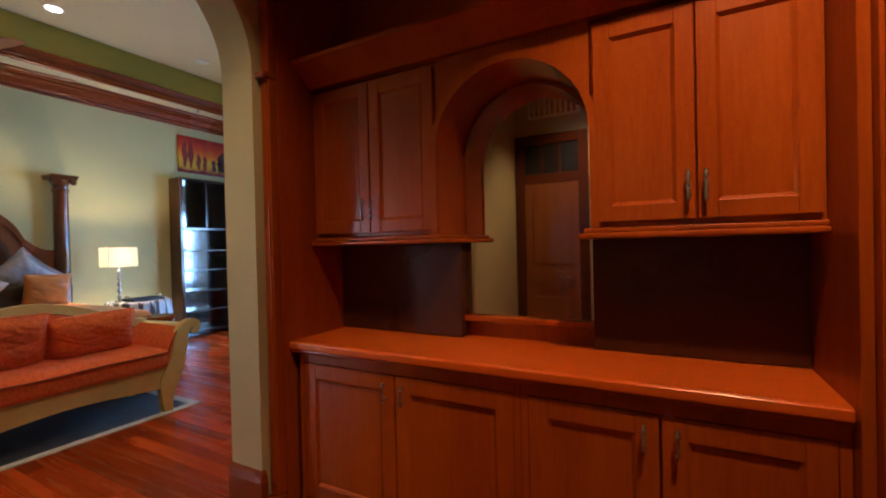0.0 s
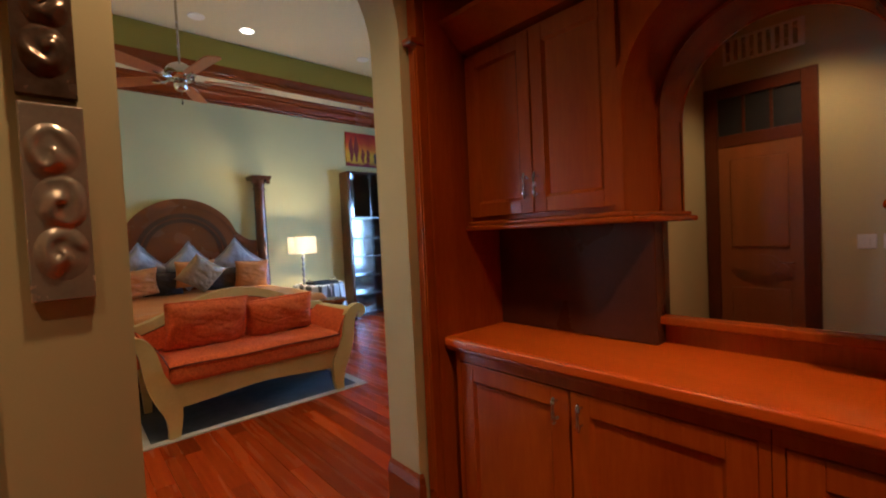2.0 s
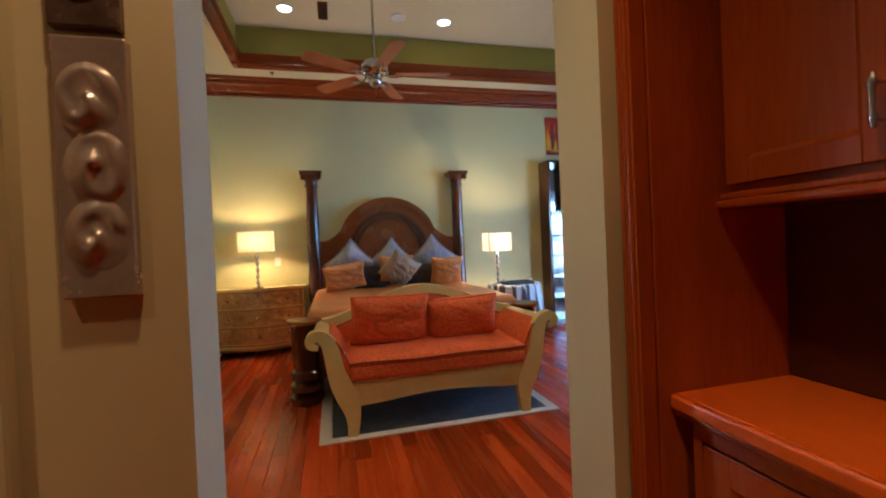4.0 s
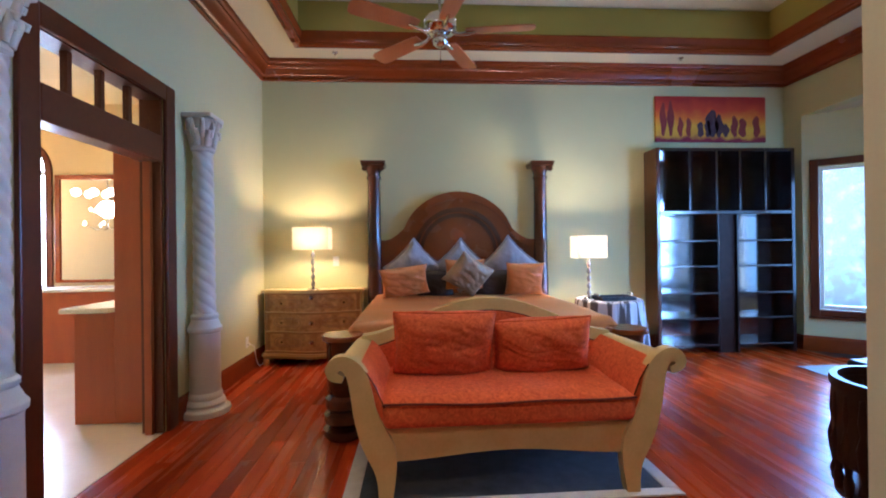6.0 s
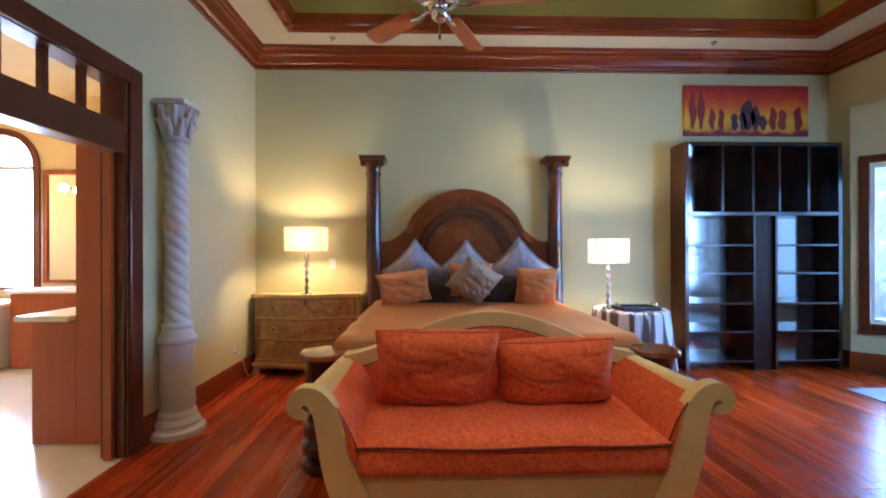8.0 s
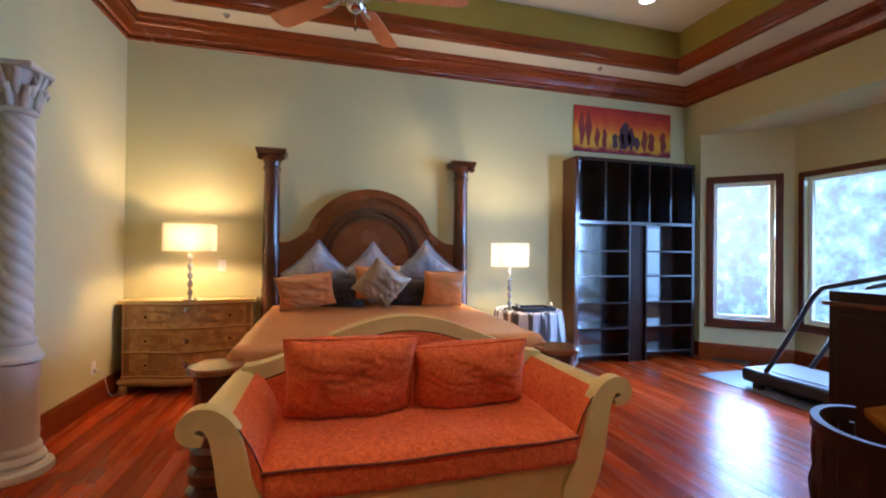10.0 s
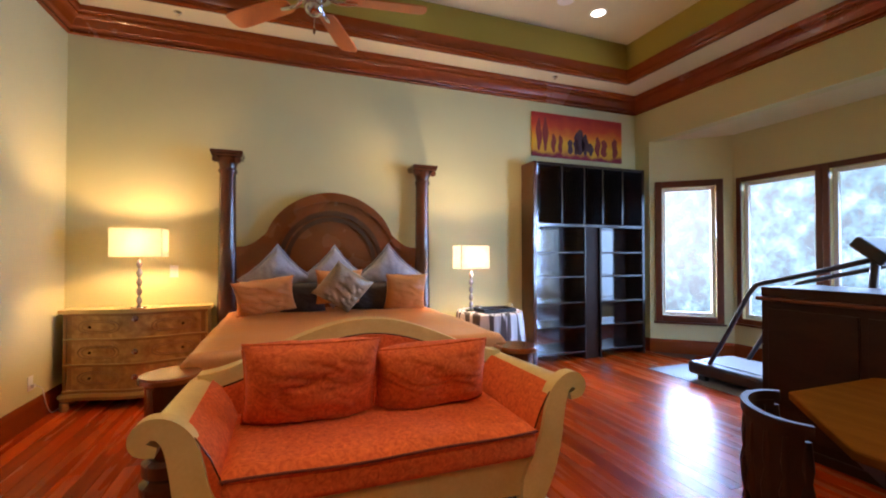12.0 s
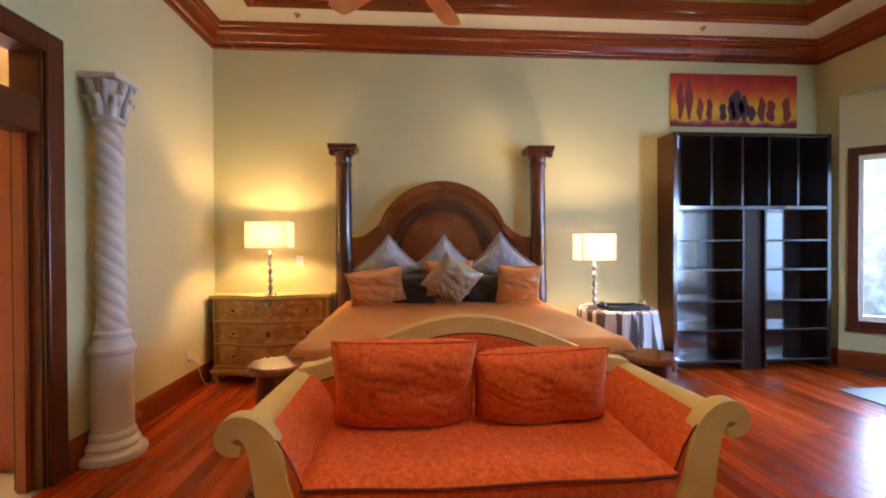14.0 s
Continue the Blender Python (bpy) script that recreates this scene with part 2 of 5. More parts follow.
def pillow(w, h, d, seed=0, puff=2.6, corner=0.06, n=26, crease=0.10):
    """A stuffed cushion in the x-z plane, thick along y, with pointed corners and a soft uneven face."""
    bm = bmesh.new()
    grid = {}
    for side in (1, -1):
        for i in range(n + 1):
            for j in range(n + 1):
                u, v = 2 * i / n - 1, 2 * j / n - 1
                edge = max(0.0, (1 - abs(u) ** puff) * (1 - abs(v) ** puff)) ** 0.5
                if edge < 1e-6 and side < 0:
                    grid[side, i, j] = grid[1, i, j]
                    continue
                pin = 1 - corner * (1 - min(abs(u), abs(v)) ** 2) if max(abs(u), abs(v)) > 0.99 else 1 - corner * (1 - min(abs(u), abs(v)) ** 2) * max(abs(u), abs(v)) ** 6
                wob = noise.noise(Vector((u * 1.7 + seed, v * 1.7, side * 3.1 + seed))) * 0.16 + noise.noise(Vector((u * 4 + seed, v * 4, side))) * 0.06 - crease * max(0.0, 1 - 7 * abs(noise.noise(Vector((u * 1.3 + seed * 2, v * 3.2 + u, side + 5)))))
                grid[side, i, j] = bm.verts.new((u * w / 2 * pin, side * d / 2 * edge * (1 + wob), h / 2 + v * h / 2 * pin))
    for side in (1, -1):
        for i in range(n):
            for j in range(n):
                q = [grid[side, i, j], grid[side, i + 1, j], grid[side, i + 1, j + 1], grid[side, i, j + 1]]
                if len(set(q)) == 4:
                    bm.faces.new(q if side > 0 else list(reversed(q)))
    return bm

# ---- structure: bedroom ----
XW, XE, YS, YN = -7.0, -2.08, -0.77, 5.95
XH = -1.85  # hall side of the passage wall
ZC, ZT = 3.63, 4.10
structure("wall_west", Box(XW - 0.15, XW, YS - 0.15, YN + 0.15, 0, 4.2), WALL, "pale sage cream painted bedroom wall behind the bed", "wall")

bm = bmesh.new()  # wall with the bathroom doorway
box(bm, XW, -4.93, YS - 0.15, YS, 0, 4.2)
box(bm, -3.87, XE, YS - 0.15, YS, 0, 4.2)
box(bm, -4.93, -3.87, YS - 0.15, YS, 2.46, 4.2)
structure("wall_south", bm, WALL, "pale sage cream painted wall with a bathroom doorway", "wall")

Y0, Y1, ZS = 0.525, 1.56, 2.28  # arched passage to the hall
RA = (Y1 - Y0) / 2


def arch_pts(y0, y1, zs, n=20, rise=1.0):
    c, r = (y0 + y1) / 2, (y1 - y0) / 2
    return [(c - r * math.cos(math.pi * i / n), zs + rise * r * math.sin(math.pi * i / n)) for i in range(n + 1)]


bm = bmesh.new()
box(bm, XE, XH, YS - 0.15, Y0, 0, 4.2)
box(bm, XE, XH, Y1, YN + 0.15, 0, 4.2)
arc = arch_pts(Y0, Y1, ZS, 28)
strip(bm, arc, [(y, 4.2) for y, z in arc], "x", XE, XH)
bmesh.ops.remove_doubles(bm, verts=bm.verts, dist=1e-5)
structure("wall_east", bm, HALL, "warm beige plaster wall with a rounded arched passage", "wall", smooth=40)

bm = bmesh.new()  # wall with the bay
BX0, BX1, BY = -6.75, -2.75, 6.70
FX0, FX1 = -6.08, -3.42
box(bm, XW, BX0, YN, YN + 0.15, 0, 4.2)
box(bm, BX1, XE, YN, YN + 0.15, 0, 4.2)
box(bm, BX0, BX1, YN, YN + 0.15, 2.95, 4.2)
structure("wall_north", bm, WALL, "pale sage cream wall with a wide bay opening", "wall")
structure("bay_ceiling", Box(BX0, BX1, YN + 0.15, BY + 0.15, 2.95, 3.1), CEIL, "cream painted soffit over the window bay", "ceiling")


def framed_wall(name, L, holes, height, thick=0.15):
    """A wall along local x from 0 to L, thick along +y, with oblong holes (x0, x1, z0, z1) in order."""
    bm = bmesh.new()
    x = 0.0
    for x0, x1, z0, z1 in holes:
        box(bm, x, x0, 0, thick, 0, height)
        box(bm, x0, x1, 0, thick, 0, z0)
        box(bm, x0, x1, 0, thick, z1, height)
        x = x1
    box(bm, x, L, 0, thick, 0, height)
    return bm


def window(name, m, x0, x1, z0, z1, label, sill=True, casing=0.085):
    """A wood-cased window in a wall's local frame: casing on the room side, sash, stool and a pane."""
    w = thing(name, label, "window", m, kind="structure")
    bm = bmesh.new()
    c = casing
    for a, b, e, f in ((x0 - c, x0, z0 - c, z1 + c), (x1, x1 + c, z0 - c, z1 + c), (x0, x1, z1, z1 + c), (x0, x1, z0 - c, z0)):
        box(bm, a, b, -0.025, 0.0, e, f, 0.006)
    part("casing", bm, TRIMD, w)
    bm = bmesh.new()
    for a, b, e, f in ((x0, x0 + 0.045, z0, z1), (x1 - 0.045, x1, z0, z1), (x0 + 0.045, x1 - 0.045, z1 - 0.045, z1), (x0 + 0.045, x1 - 0.045, z0, z0 + 0.05)):
        box(bm, a, b, 0.05, 0.10, e, f, 0.004)
    part("sash", bm, WHITEP, w, "pale painted window sash")
    part("window_sill", Box(x0 - c - 0.02, x1 + c + 0.02, -0.06, 0.0, z0 - c - 0.025, z0 - c, 0.006), TRIMD, w)
    g = part("pane", Box(x0 + 0.045, x1 - 0.045, 0.073, 0.079, z0 + 0.05, z1 - 0.045), GLASS, w)
    g.visible_shadow = False
    return w


FL = math.hypot(FX0 - BX0, BY - YN)
FANG = math.degrees(math.atan2(BY - YN, FX0 - BX0))
MF = pose(BX0, YN, 0, 0, 0, FANG)
f1 = structure("wall_bay_facet_1", framed_wall("f", FL, [(0.155, 0.805, 0.52, 2.29)], 2.95), WALL, "cream angled bay wall with a narrow window", "wall")
f1.matrix_world = MF
window("window_1", MF, 0.155, 0.805, 0.52, 2.29, "narrow bay window with dark wood casing and bright garden behind")
MB = pose(FX0, BY, 0)
fb = structure("wall_bay", framed_wall("b", FX1 - FX0, [(0.115, 0.945, 0.53, 2.30), (1.075, 1.905, 0.53, 2.30), (2.03, 2.56, 0.53, 2.30)], 2.95), WALL, "cream bay wall with a row of windows", "wall")
fb.matrix_world = MB
for k, (a, b) in enumerate(((0.115, 0.945), (1.075, 1.905), (2.03, 2.56))):
    window("window_%d" % (k + 2), MB, a, b, 0.53, 2.30, "large bay window with dark wood casing and bright garden behind", casing=0.064)
MG = pose(FX1, BY, 0, 0, 0, -math.degrees(math.atan2(BY - YN, BX1 - FX1)))
FL2 = math.hypot(BX1 - FX1, BY - YN)
f2 = structure("wall_bay_facet_2", framed_wall("g", FL2, [(0.155, 0.805, 0.52, 2.29)], 2.95), WALL, "cream angled bay wall with a narrow window", "wall")
f2.matrix_world = MG
window("window_5", MG, 0.155, 0.805, 0.52, 2.29, "narrow bay window with dark wood casing and bright garden behind")

# ceiling: flat rim, green tray, cream tray top
TX0, TX1, TY0, TY1 = -6.48, -2.52, -0.19, 5.31
bm = bmesh.new()
box(bm, XW, TX0, YS, YN, ZC, ZC + 0.1)
box(bm, TX1, XE, YS, YN, ZC, ZC + 0.1)
box(bm, TX0, TX1, YS, TY0, ZC, ZC + 0.1)
box(bm, TX0, TX1, TY1, YN, ZC, ZC + 0.1)
structure("ceiling_rim", bm, CEIL, "flat cream ceiling rim round the tray", "ceiling")
bm = bmesh.new()
box(bm, TX0 - 0.1, TX0, TY0 - 0.1, TY1 + 0.1, ZC + 0.1, ZT)
box(bm, TX1, TX1 + 0.1, TY0 - 0.1, TY1 + 0.1, ZC + 0.1, ZT)
box(bm, TX0, TX1, TY0 - 0.1, TY0, ZC + 0.1, ZT)
box(bm, TX0, TX1, TY1, TY1 + 0.1, ZC + 0.1, ZT)
structure("ceiling_tray_side", bm, GREEN, "olive green painted sides of the ceiling tray", "ceiling")
structure("ceiling_tray_top", Box(TX0 - 0.1, TX1 + 0.1, TY0 - 0.1, TY1 + 0.1, ZT, ZT + 0.1), CEIL, "cream painted tray ceiling with downlights", "ceiling")


def moulding(bm, prof, path, closed=False):
    """Sweep a profile of (out, up) along a level path with mitred corners; out is to the path's left."""
    pts = [Vector(p) for p in path]
    n = len(pts)
    rows = []
    for i, p in enumerate(pts):
        a = pts[i - 1] if (i or closed) else None
        b = pts[(i + 1) % n] if (i < n - 1 or closed) else None
        d1 = (p - a).normalized() if a is not None else (b - p).normalized()
        d2 = (b - p).normalized() if b is not None else d1
        n1, n2 = Vector((-d1.y, d1.x, 0)), Vector((-d2.y, d2.x, 0))
        s = n1 + n2
        s = s / s.dot(n1) if s.length > 1e-6 else n1
        rows.append([bm.verts.new(p + s * o + Vector((0, 0, u))) for o, u in prof])
    m = len(prof)
    for i in range(n if closed else n - 1):
        a, b = rows[i], rows[(i + 1) % n]
        for k in range(m):
            bm.faces.new((a[k], a[(k + 1) % m], b[(k + 1) % m], b[k]))
    if not closed:
        bm.faces.new(rows[0]), bm.faces.new(list(reversed(rows[-1])))
    return bm


CROWN = [(0, 3.40), (0.02, 3.40), (0.03, 3.408), (0.03, 3.422), (0.02, 3.432), (0.024, 3.445), (0.04, 3.452), (0.052, 3.475), (0.075, 3.515), (0.105, 3.542), (0.118, 3.548), (0.118, 3.568), (0.132, 3.575), (0.142, 3.592), (0.142, ZC - 0.002), (0, ZC - 0.002)]
ring = [(XW, YS, 0), (XE, YS, 0), (XE, YN, 0), (XW, YN, 0)]
structure("crown_moulding", moulding(bmesh.new(), CROWN, ring, True), TRIM, "polished mahogany crown moulding round the bedroom", "trim", smooth=50)
TRAYM = [(-0.06, ZC - 0.02), (-0.05, ZC - 0.035), (0.0, ZC - 0.045), (0.018, ZC - 0.03), (0.018, ZC - 0.012), (0.03, ZC - 0.004), (0.022, ZC + 0.012), (0.025, ZC + 0.05), (0.05, ZC + 0.09), (0.05, ZC + 0.115), (0.0, ZC + 0.12), (0.0, ZC - 0.004), (-0.06, ZC - 0.004)]
tring = [(TX0, TY0, 0), (TX1, TY0, 0), (TX1, TY1, 0), (TX0, TY1, 0)]
structure("tray_moulding", moulding(bmesh.new(), TRAYM, tring, True), TRIM, "polished mahogany moulding round the ceiling tray", "trim", smooth=50)
BASE = [(0, 0.002), (0.02, 0.002), (0.02, 0.15), (0.014, 0.175), (0.006, 0.19), (0, 0.19)]
for name, path in (("baseboard_west", [(XW, YN, 0), (XW, YS, 0), (-5.06, YS, 0)]), ("baseboard_south", [(-3.745, YS, 0), (XE, YS, 0), (XE, Y0 - 0.005, 0)]),
                   ("baseboard_bay", [(XE, Y1 + 0.005, 0), (XE, YN, 0), (BX1, YN, 0), (FX1, BY, 0), (FX0, BY, 0), (BX0, YN, 0), (XW, YN, 0)])):
    structure(name, moulding(bmesh.new(), BASE, path), TRIM, "polished mahogany baseboard", "trim")

# floor: dark base sheet; the planks are laid at the end of the file
bm = bmesh.new()
box(bm, -7.15, XH, YS - 0.02, 6.9, -0.12, -0.012)
box(bm, XH, 2.55, YS - 0.02, 2.37, -0.12, -0.012)
structure("floor", bm, GAP, "glossy reddish brown cherry plank floor", "floor")

# bathroom door: casing, transom
d = thing("door_1", "dark mahogany door casing with a four-pane transom over an open bathroom doorway", "doorway", kind="structure")
bm = bmesh.new()
for a, b, e, f in ((-5.05, -4.93, 0, 2.56), (-3.87, -3.75, 0, 2.56), (-4.93, -3.87, 2.44, 2.56)):
    box(bm, a, b, YS, YS + 0.03, e, f, 0.008)
part("casing", bm, TRIMD, d)
bm = bmesh.new()
box(bm, -4.93, -4.905, YS - 0.15, YS - 0.001, 0, 2.46)
box(bm, -3.895, -3.87, YS - 0.15, YS - 0.001, 0, 2.46)
box(bm, -4.905, -3.895, YS - 0.15, YS - 0.001, 2.435, 2.46)
part("jamb", bm, TRIMD, d)
bm = bmesh.new()
box(bm, -4.905, -3.895, YS - 0.13, YS + 0.01, 1.98, 2.17, 0.006)
part("transom_rail", bm, TRIMD, d)
for i in range(1, 4):
    x = -4.905 + i * 1.01 / 4
    part("mullion", Box(x - 0.016, x + 0.016, YS - 0.09, YS - 0.05, 2.17, 2.435), TRIMD, d)
for i in range(4):
    x = -4.905 + i * 1.01 / 4
    g = part("pane", Box(x + 0.017, x + 1.01 / 4 - 0.017, YS - 0.073, YS - 0.068, 2.172, 2.433), GLASS, d)
    g.visible_shadow = False
part("pocket_stop", Box(-4.904, -4.87, YS - 0.11, YS - 0.06, 0.002, 2.03), ORANGE, d, "orange brown edge of the slid-back pocket door")
part("latch", Box(-3.897, -3.891, YS - 0.09, YS - 0.06, 0.93, 1.0), CHROME, d, "small chrome latch plate")

# ---- structure: bathroom ----
structure("bath_floor", Box(-8.2, -2.6, -5.3, YS - 0.02, -0.10, -0.008), TILE, "cream stone tile floor", "floor")
structure("bath_ceiling", Box(-8.2, -2.6, -5.3, YS - 0.15, 3.3, 3.4), BATHW, "warm cream bathroom ceiling", "ceiling")
structure("bath_wall_south", Box(-8.2, -2.6, -5.45, -5.3, 0, 3.4), BATHW, "warm honey painted bathroom wall", "wall")
structure("bath_wall_east", Box(-2.6, -2.45, -5.45, YS - 0.15, 0, 3.4), BATHW, "warm honey painted bathroom wall", "wall")

# ---- structure: hall ----
HYS, HXE = -1.12, 2.4
structure("hall_wall_south", Box(XH, HXE, HYS - 0.15, HYS, 0, 3.4), HALL, "warm beige hall wall with a door", "wall")
structure("hall_wall_east", Box(HXE, HXE + 0.15, HYS - 0.15, 2.39, 0, 3.4), HALL, "warm beige hall wall", "wall")
structure("hall_wall_north", Box(XH, HXE, 2.24, 2.39, 0, 3.4), HALL, "warm beige hall wall behind the cabinet", "wall")
structure("hall_ceiling", Box(XH, HXE, HYS, 2.24, 3.3, 3.4), CEIL, "cream hall ceiling", "ceiling")
structure("hall_wall_return", Box(XH, XH + 0.05, HYS, 0.22, 0, 3.3, 0.012), HALL, "warm beige plaster pilaster beside the passage", "wall")
structure("hall_floor_south", Box(XH, HXE, HYS, YS - 0.02, -0.12, -0.004), PLANK, "reddish brown wood hall floor", "floor")
structure("baseboard_hall", moulding(bmesh.new(), [(0, 0), (0.022, 0), (0.022, 0.22), (0.014, 0.26), (0, 0.275)], [(XH, 1.577, 0), (XH, Y1 - 0.002, 0), (XE - 0.002, Y1 - 0.002, 0)]), TRIM, "polished mahogany plinth at the arch jamb", "trim")
structure("baseboard_hall_left", moulding(bmesh.new(), [(0, 0), (0.022, 0), (0.022, 0.22), (0.014, 0.26), (0, 0.275)], [(XE - 0.002, Y0 + 0.002, 0), (XH, Y0 + 0.002, 0), (XH, 0.225, 0)]), TRIM, "polished mahogany plinth at the arch jamb", "trim")

# ---- hall: built-in cabinet ----
CX0, CX1, CF, CB, UF = -1.785, 0.42, 1.72, 2.19, 1.89
BX = (-1.74, -0.552, 0.418)  # ends of the two base cabinets


def panel_door(parent, x0, x1, z0, z1, yf, t=0.022, stile=0.075):
    """A frame-and-panel door facing -y with its face at yf: a beaded panel that carries two stiles and two rails."""
    a, b, c, d_ = x0 + stile, x1 - stile, z0 + stile, z1 - stile
    bm = Box(a - 0.002, b + 0.002, yf + 0.012, yf + t, c - 0.002, d_ + 0.002)
    w = 0.014
    for p in (((a, c), (b, c), (b - w, c + w), (a + w, c + w)), ((b, c), (b, d_), (b - w, d_ - w), (b - w, c + w)),
              ((b, d_), (a, d_), (a + w, d_ - w), (b - w, d_ - w)), ((a, d_), (a, c), (a + w, c + w), (a + w, d_ - w))):
        bm.faces.new([bm.verts.new((x, yf + (0.001 if i < 2 else 0.0135), z)) for i, (x, z) in enumerate(p)])
    dr = part("door", bm, CAB, parent)
    for p, q in ((x0, a), (b, x1)):
        part("stile", Box(p, q, yf, yf + t, z0, z1, 0.003), CAB, dr)
    for p, q in ((z0, c), (d_, z1)):
        part("rail", Box(a, b, yf + 0.0004, yf + t, p, q, 0.003), CAB, dr)
    return dr


def pull(parent, x, z, yf, h=0.13):
    """A turned bar pull on two feet, upright on a face that looks to -y."""
    bm = bmesh.new()
    ys = yf - 0.028
    tube(bm, [(x, ys, z - h / 2), (x, ys - 0.002, z - h / 2 + 0.02), (x, ys - 0.004, z - 0.02), (x, ys - 0.004, z + 0.02), (x, ys - 0.002, z + h / 2 - 0.02), (x, ys, z + h / 2)],
         [0.005, 0.0095, 0.0065, 0.0065, 0.0095, 0.005], 10)
    for s in (-1, 1):
        tube(bm, [(x, yf + 0.001, z + s * (h / 2 - 0.018)), (x, ys, z + s * (h / 2 - 0.018))], 0.004, 8)
    part("handle", bm, PEWTER, parent, "polished pewter bar pull", smooth=50)


for x0, x1 in zip(BX, BX[1:]):
    c = thing("base_cabinet", "cherry wood base cabinet with two panelled doors and pewter pulls", "cabinet", group="hall base cabinets")
    bm = bmesh.new()
    box(bm, x0 + 0.001, x1 - 0.001, CF + 0.026, CB, 0.09, 0.862)
    part("body", bm, CAB, c)
    part("plinth", Box(x0 + 0.001, x1 - 0.001, CF - 0.012, CB, 0.0, 0.088, 0.006), CAB, c)
    part("rail", Box(x0 + 0.001, x1 - 0.001, CF, CF + 0.025, 0.80, 0.86, 0.003), CAB, c)
    xm = (x0 + x1) / 2
    for a, b, hx in ((x0 + 0.03, xm - 0.004, xm - 0.05), (xm + 0.004, x1 - 0.03, xm + 0.05)):
        dr = panel_door(c, a, b, 0.10, 0.795, CF)
        pull(dr, hx, 0.717, CF, 0.10)
    part("stile", Box(x0 + 0.001, x0 + 0.028, CF, CF + 0.025, 0.09, 0.80), CAB, c)
    part("stile", Box(x1 - 0.028, x1 - 0.001, CF, CF + 0.025, 0.09, 0.80), CAB, c)
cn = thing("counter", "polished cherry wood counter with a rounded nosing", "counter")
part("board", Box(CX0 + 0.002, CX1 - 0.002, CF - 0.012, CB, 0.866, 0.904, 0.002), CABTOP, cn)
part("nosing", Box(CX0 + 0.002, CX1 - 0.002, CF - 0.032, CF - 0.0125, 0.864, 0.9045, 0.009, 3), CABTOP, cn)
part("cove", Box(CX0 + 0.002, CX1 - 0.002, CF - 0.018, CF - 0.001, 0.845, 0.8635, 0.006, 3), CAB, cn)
tagged(part("cabinet_backing", Box(CX0, CX1, CB, CB + 0.03, 0.86, 3.1), CAB), "dark cherry backing behind the counter", "panel")
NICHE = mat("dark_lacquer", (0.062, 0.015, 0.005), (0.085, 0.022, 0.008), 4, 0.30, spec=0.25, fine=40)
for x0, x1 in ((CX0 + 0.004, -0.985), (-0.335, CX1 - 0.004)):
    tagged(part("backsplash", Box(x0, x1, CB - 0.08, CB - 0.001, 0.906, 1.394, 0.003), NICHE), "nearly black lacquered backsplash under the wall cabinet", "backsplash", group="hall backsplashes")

for x0, x1 in ((CX0 + 0.003, -1.0), (-0.30, CX1 - 0.003)):
    c = thing("wall_cabinet", "cherry wood wall cabinet with raised panel doors and pewter pulls", "cabinet", group="hall wall cabinets")
    part("body", Box(x0, x1, UF + 0.024, CB, 1.44, 2.25), CAB, c)
    xm = (x0 + x1) / 2
    for a, b, hx in ((x0 + 0.012, xm - 0.003, xm - 0.027), (xm + 0.003, x1 - 0.012, xm + 0.027)):
        dr = panel_door(c, a, b, 1.46, 2.23, UF, stile=0.062)
        pull(dr, hx, 1.575, UF, 0.11)
    bm = bmesh.new()
    e0, e1 = (0.0, 0.03) if x0 < -1 else (0.03, 0.0)
    box(bm, x0 - e0, x1 + e1, UF - 0.012, CB, 1.42, 1.438, 0.005)
    box(bm, x0 - e0 * 1.7, x1 + e1 * 1.7, UF - 0.03, CB, 1.395, 1.419, 0.009, 3)
    part("light_rail", bm, CAB, c)

# arch over the mirror
AX0, AX1 = -0.998, -0.302
arc = arch_pts(AX0, AX1, 1.83, 24)
bm = strip(bmesh.new(), arc, [(x, 2.26) for x, z in arc], "y", UF + 0.012, CB - 0.001)
ar = tagged(part("arch_panel", bm, CAB, smooth=30), "cherry wood arch panel over the mirror niche", "panel")
inner = [(AX0 + 0.002, 1.44)] + [(x, z) for x, z in arch_pts(AX0 + 0.002, AX1 - 0.002, 1.83, 20)] + [(AX1 - 0.002, 1.44)]
cxm = (AX0 + AX1) / 2
outer = [(AX0 - 0.03, 1.44)] + arch_pts(AX0 - 0.03, AX1 + 0.03, 1.83, 20) + [(AX1 + 0.03, 1.44)]
part("bead", strip(bmesh.new(), inner, outer, "y", UF - 0.006, UF + 0.012), CAB, ar, "moulded bead round the arch", smooth=30)

# mirror with arched top
mi = thing("wall_mirror", "arched wall mirror in a slim cherry frame above the counter", "mirror")
MX0, MX1 = -0.98, -0.32
pts = [(MX0, 1.02)] + arch_pts(MX0, MX1, 1.83, 24) + [(MX1, 1.02)]
part("mirror_glass", prism(bmesh.new(), pts, "y", CB - 0.012, CB - 0.004), MIRROR, mi)
bm = bmesh.new()
box(bm, MX0 - 0.03, MX1 + 0.03, CB - 0.05, CB - 0.001, 0.985, 1.018, 0.008, 3)
part("sill", bm, CAB, mi)

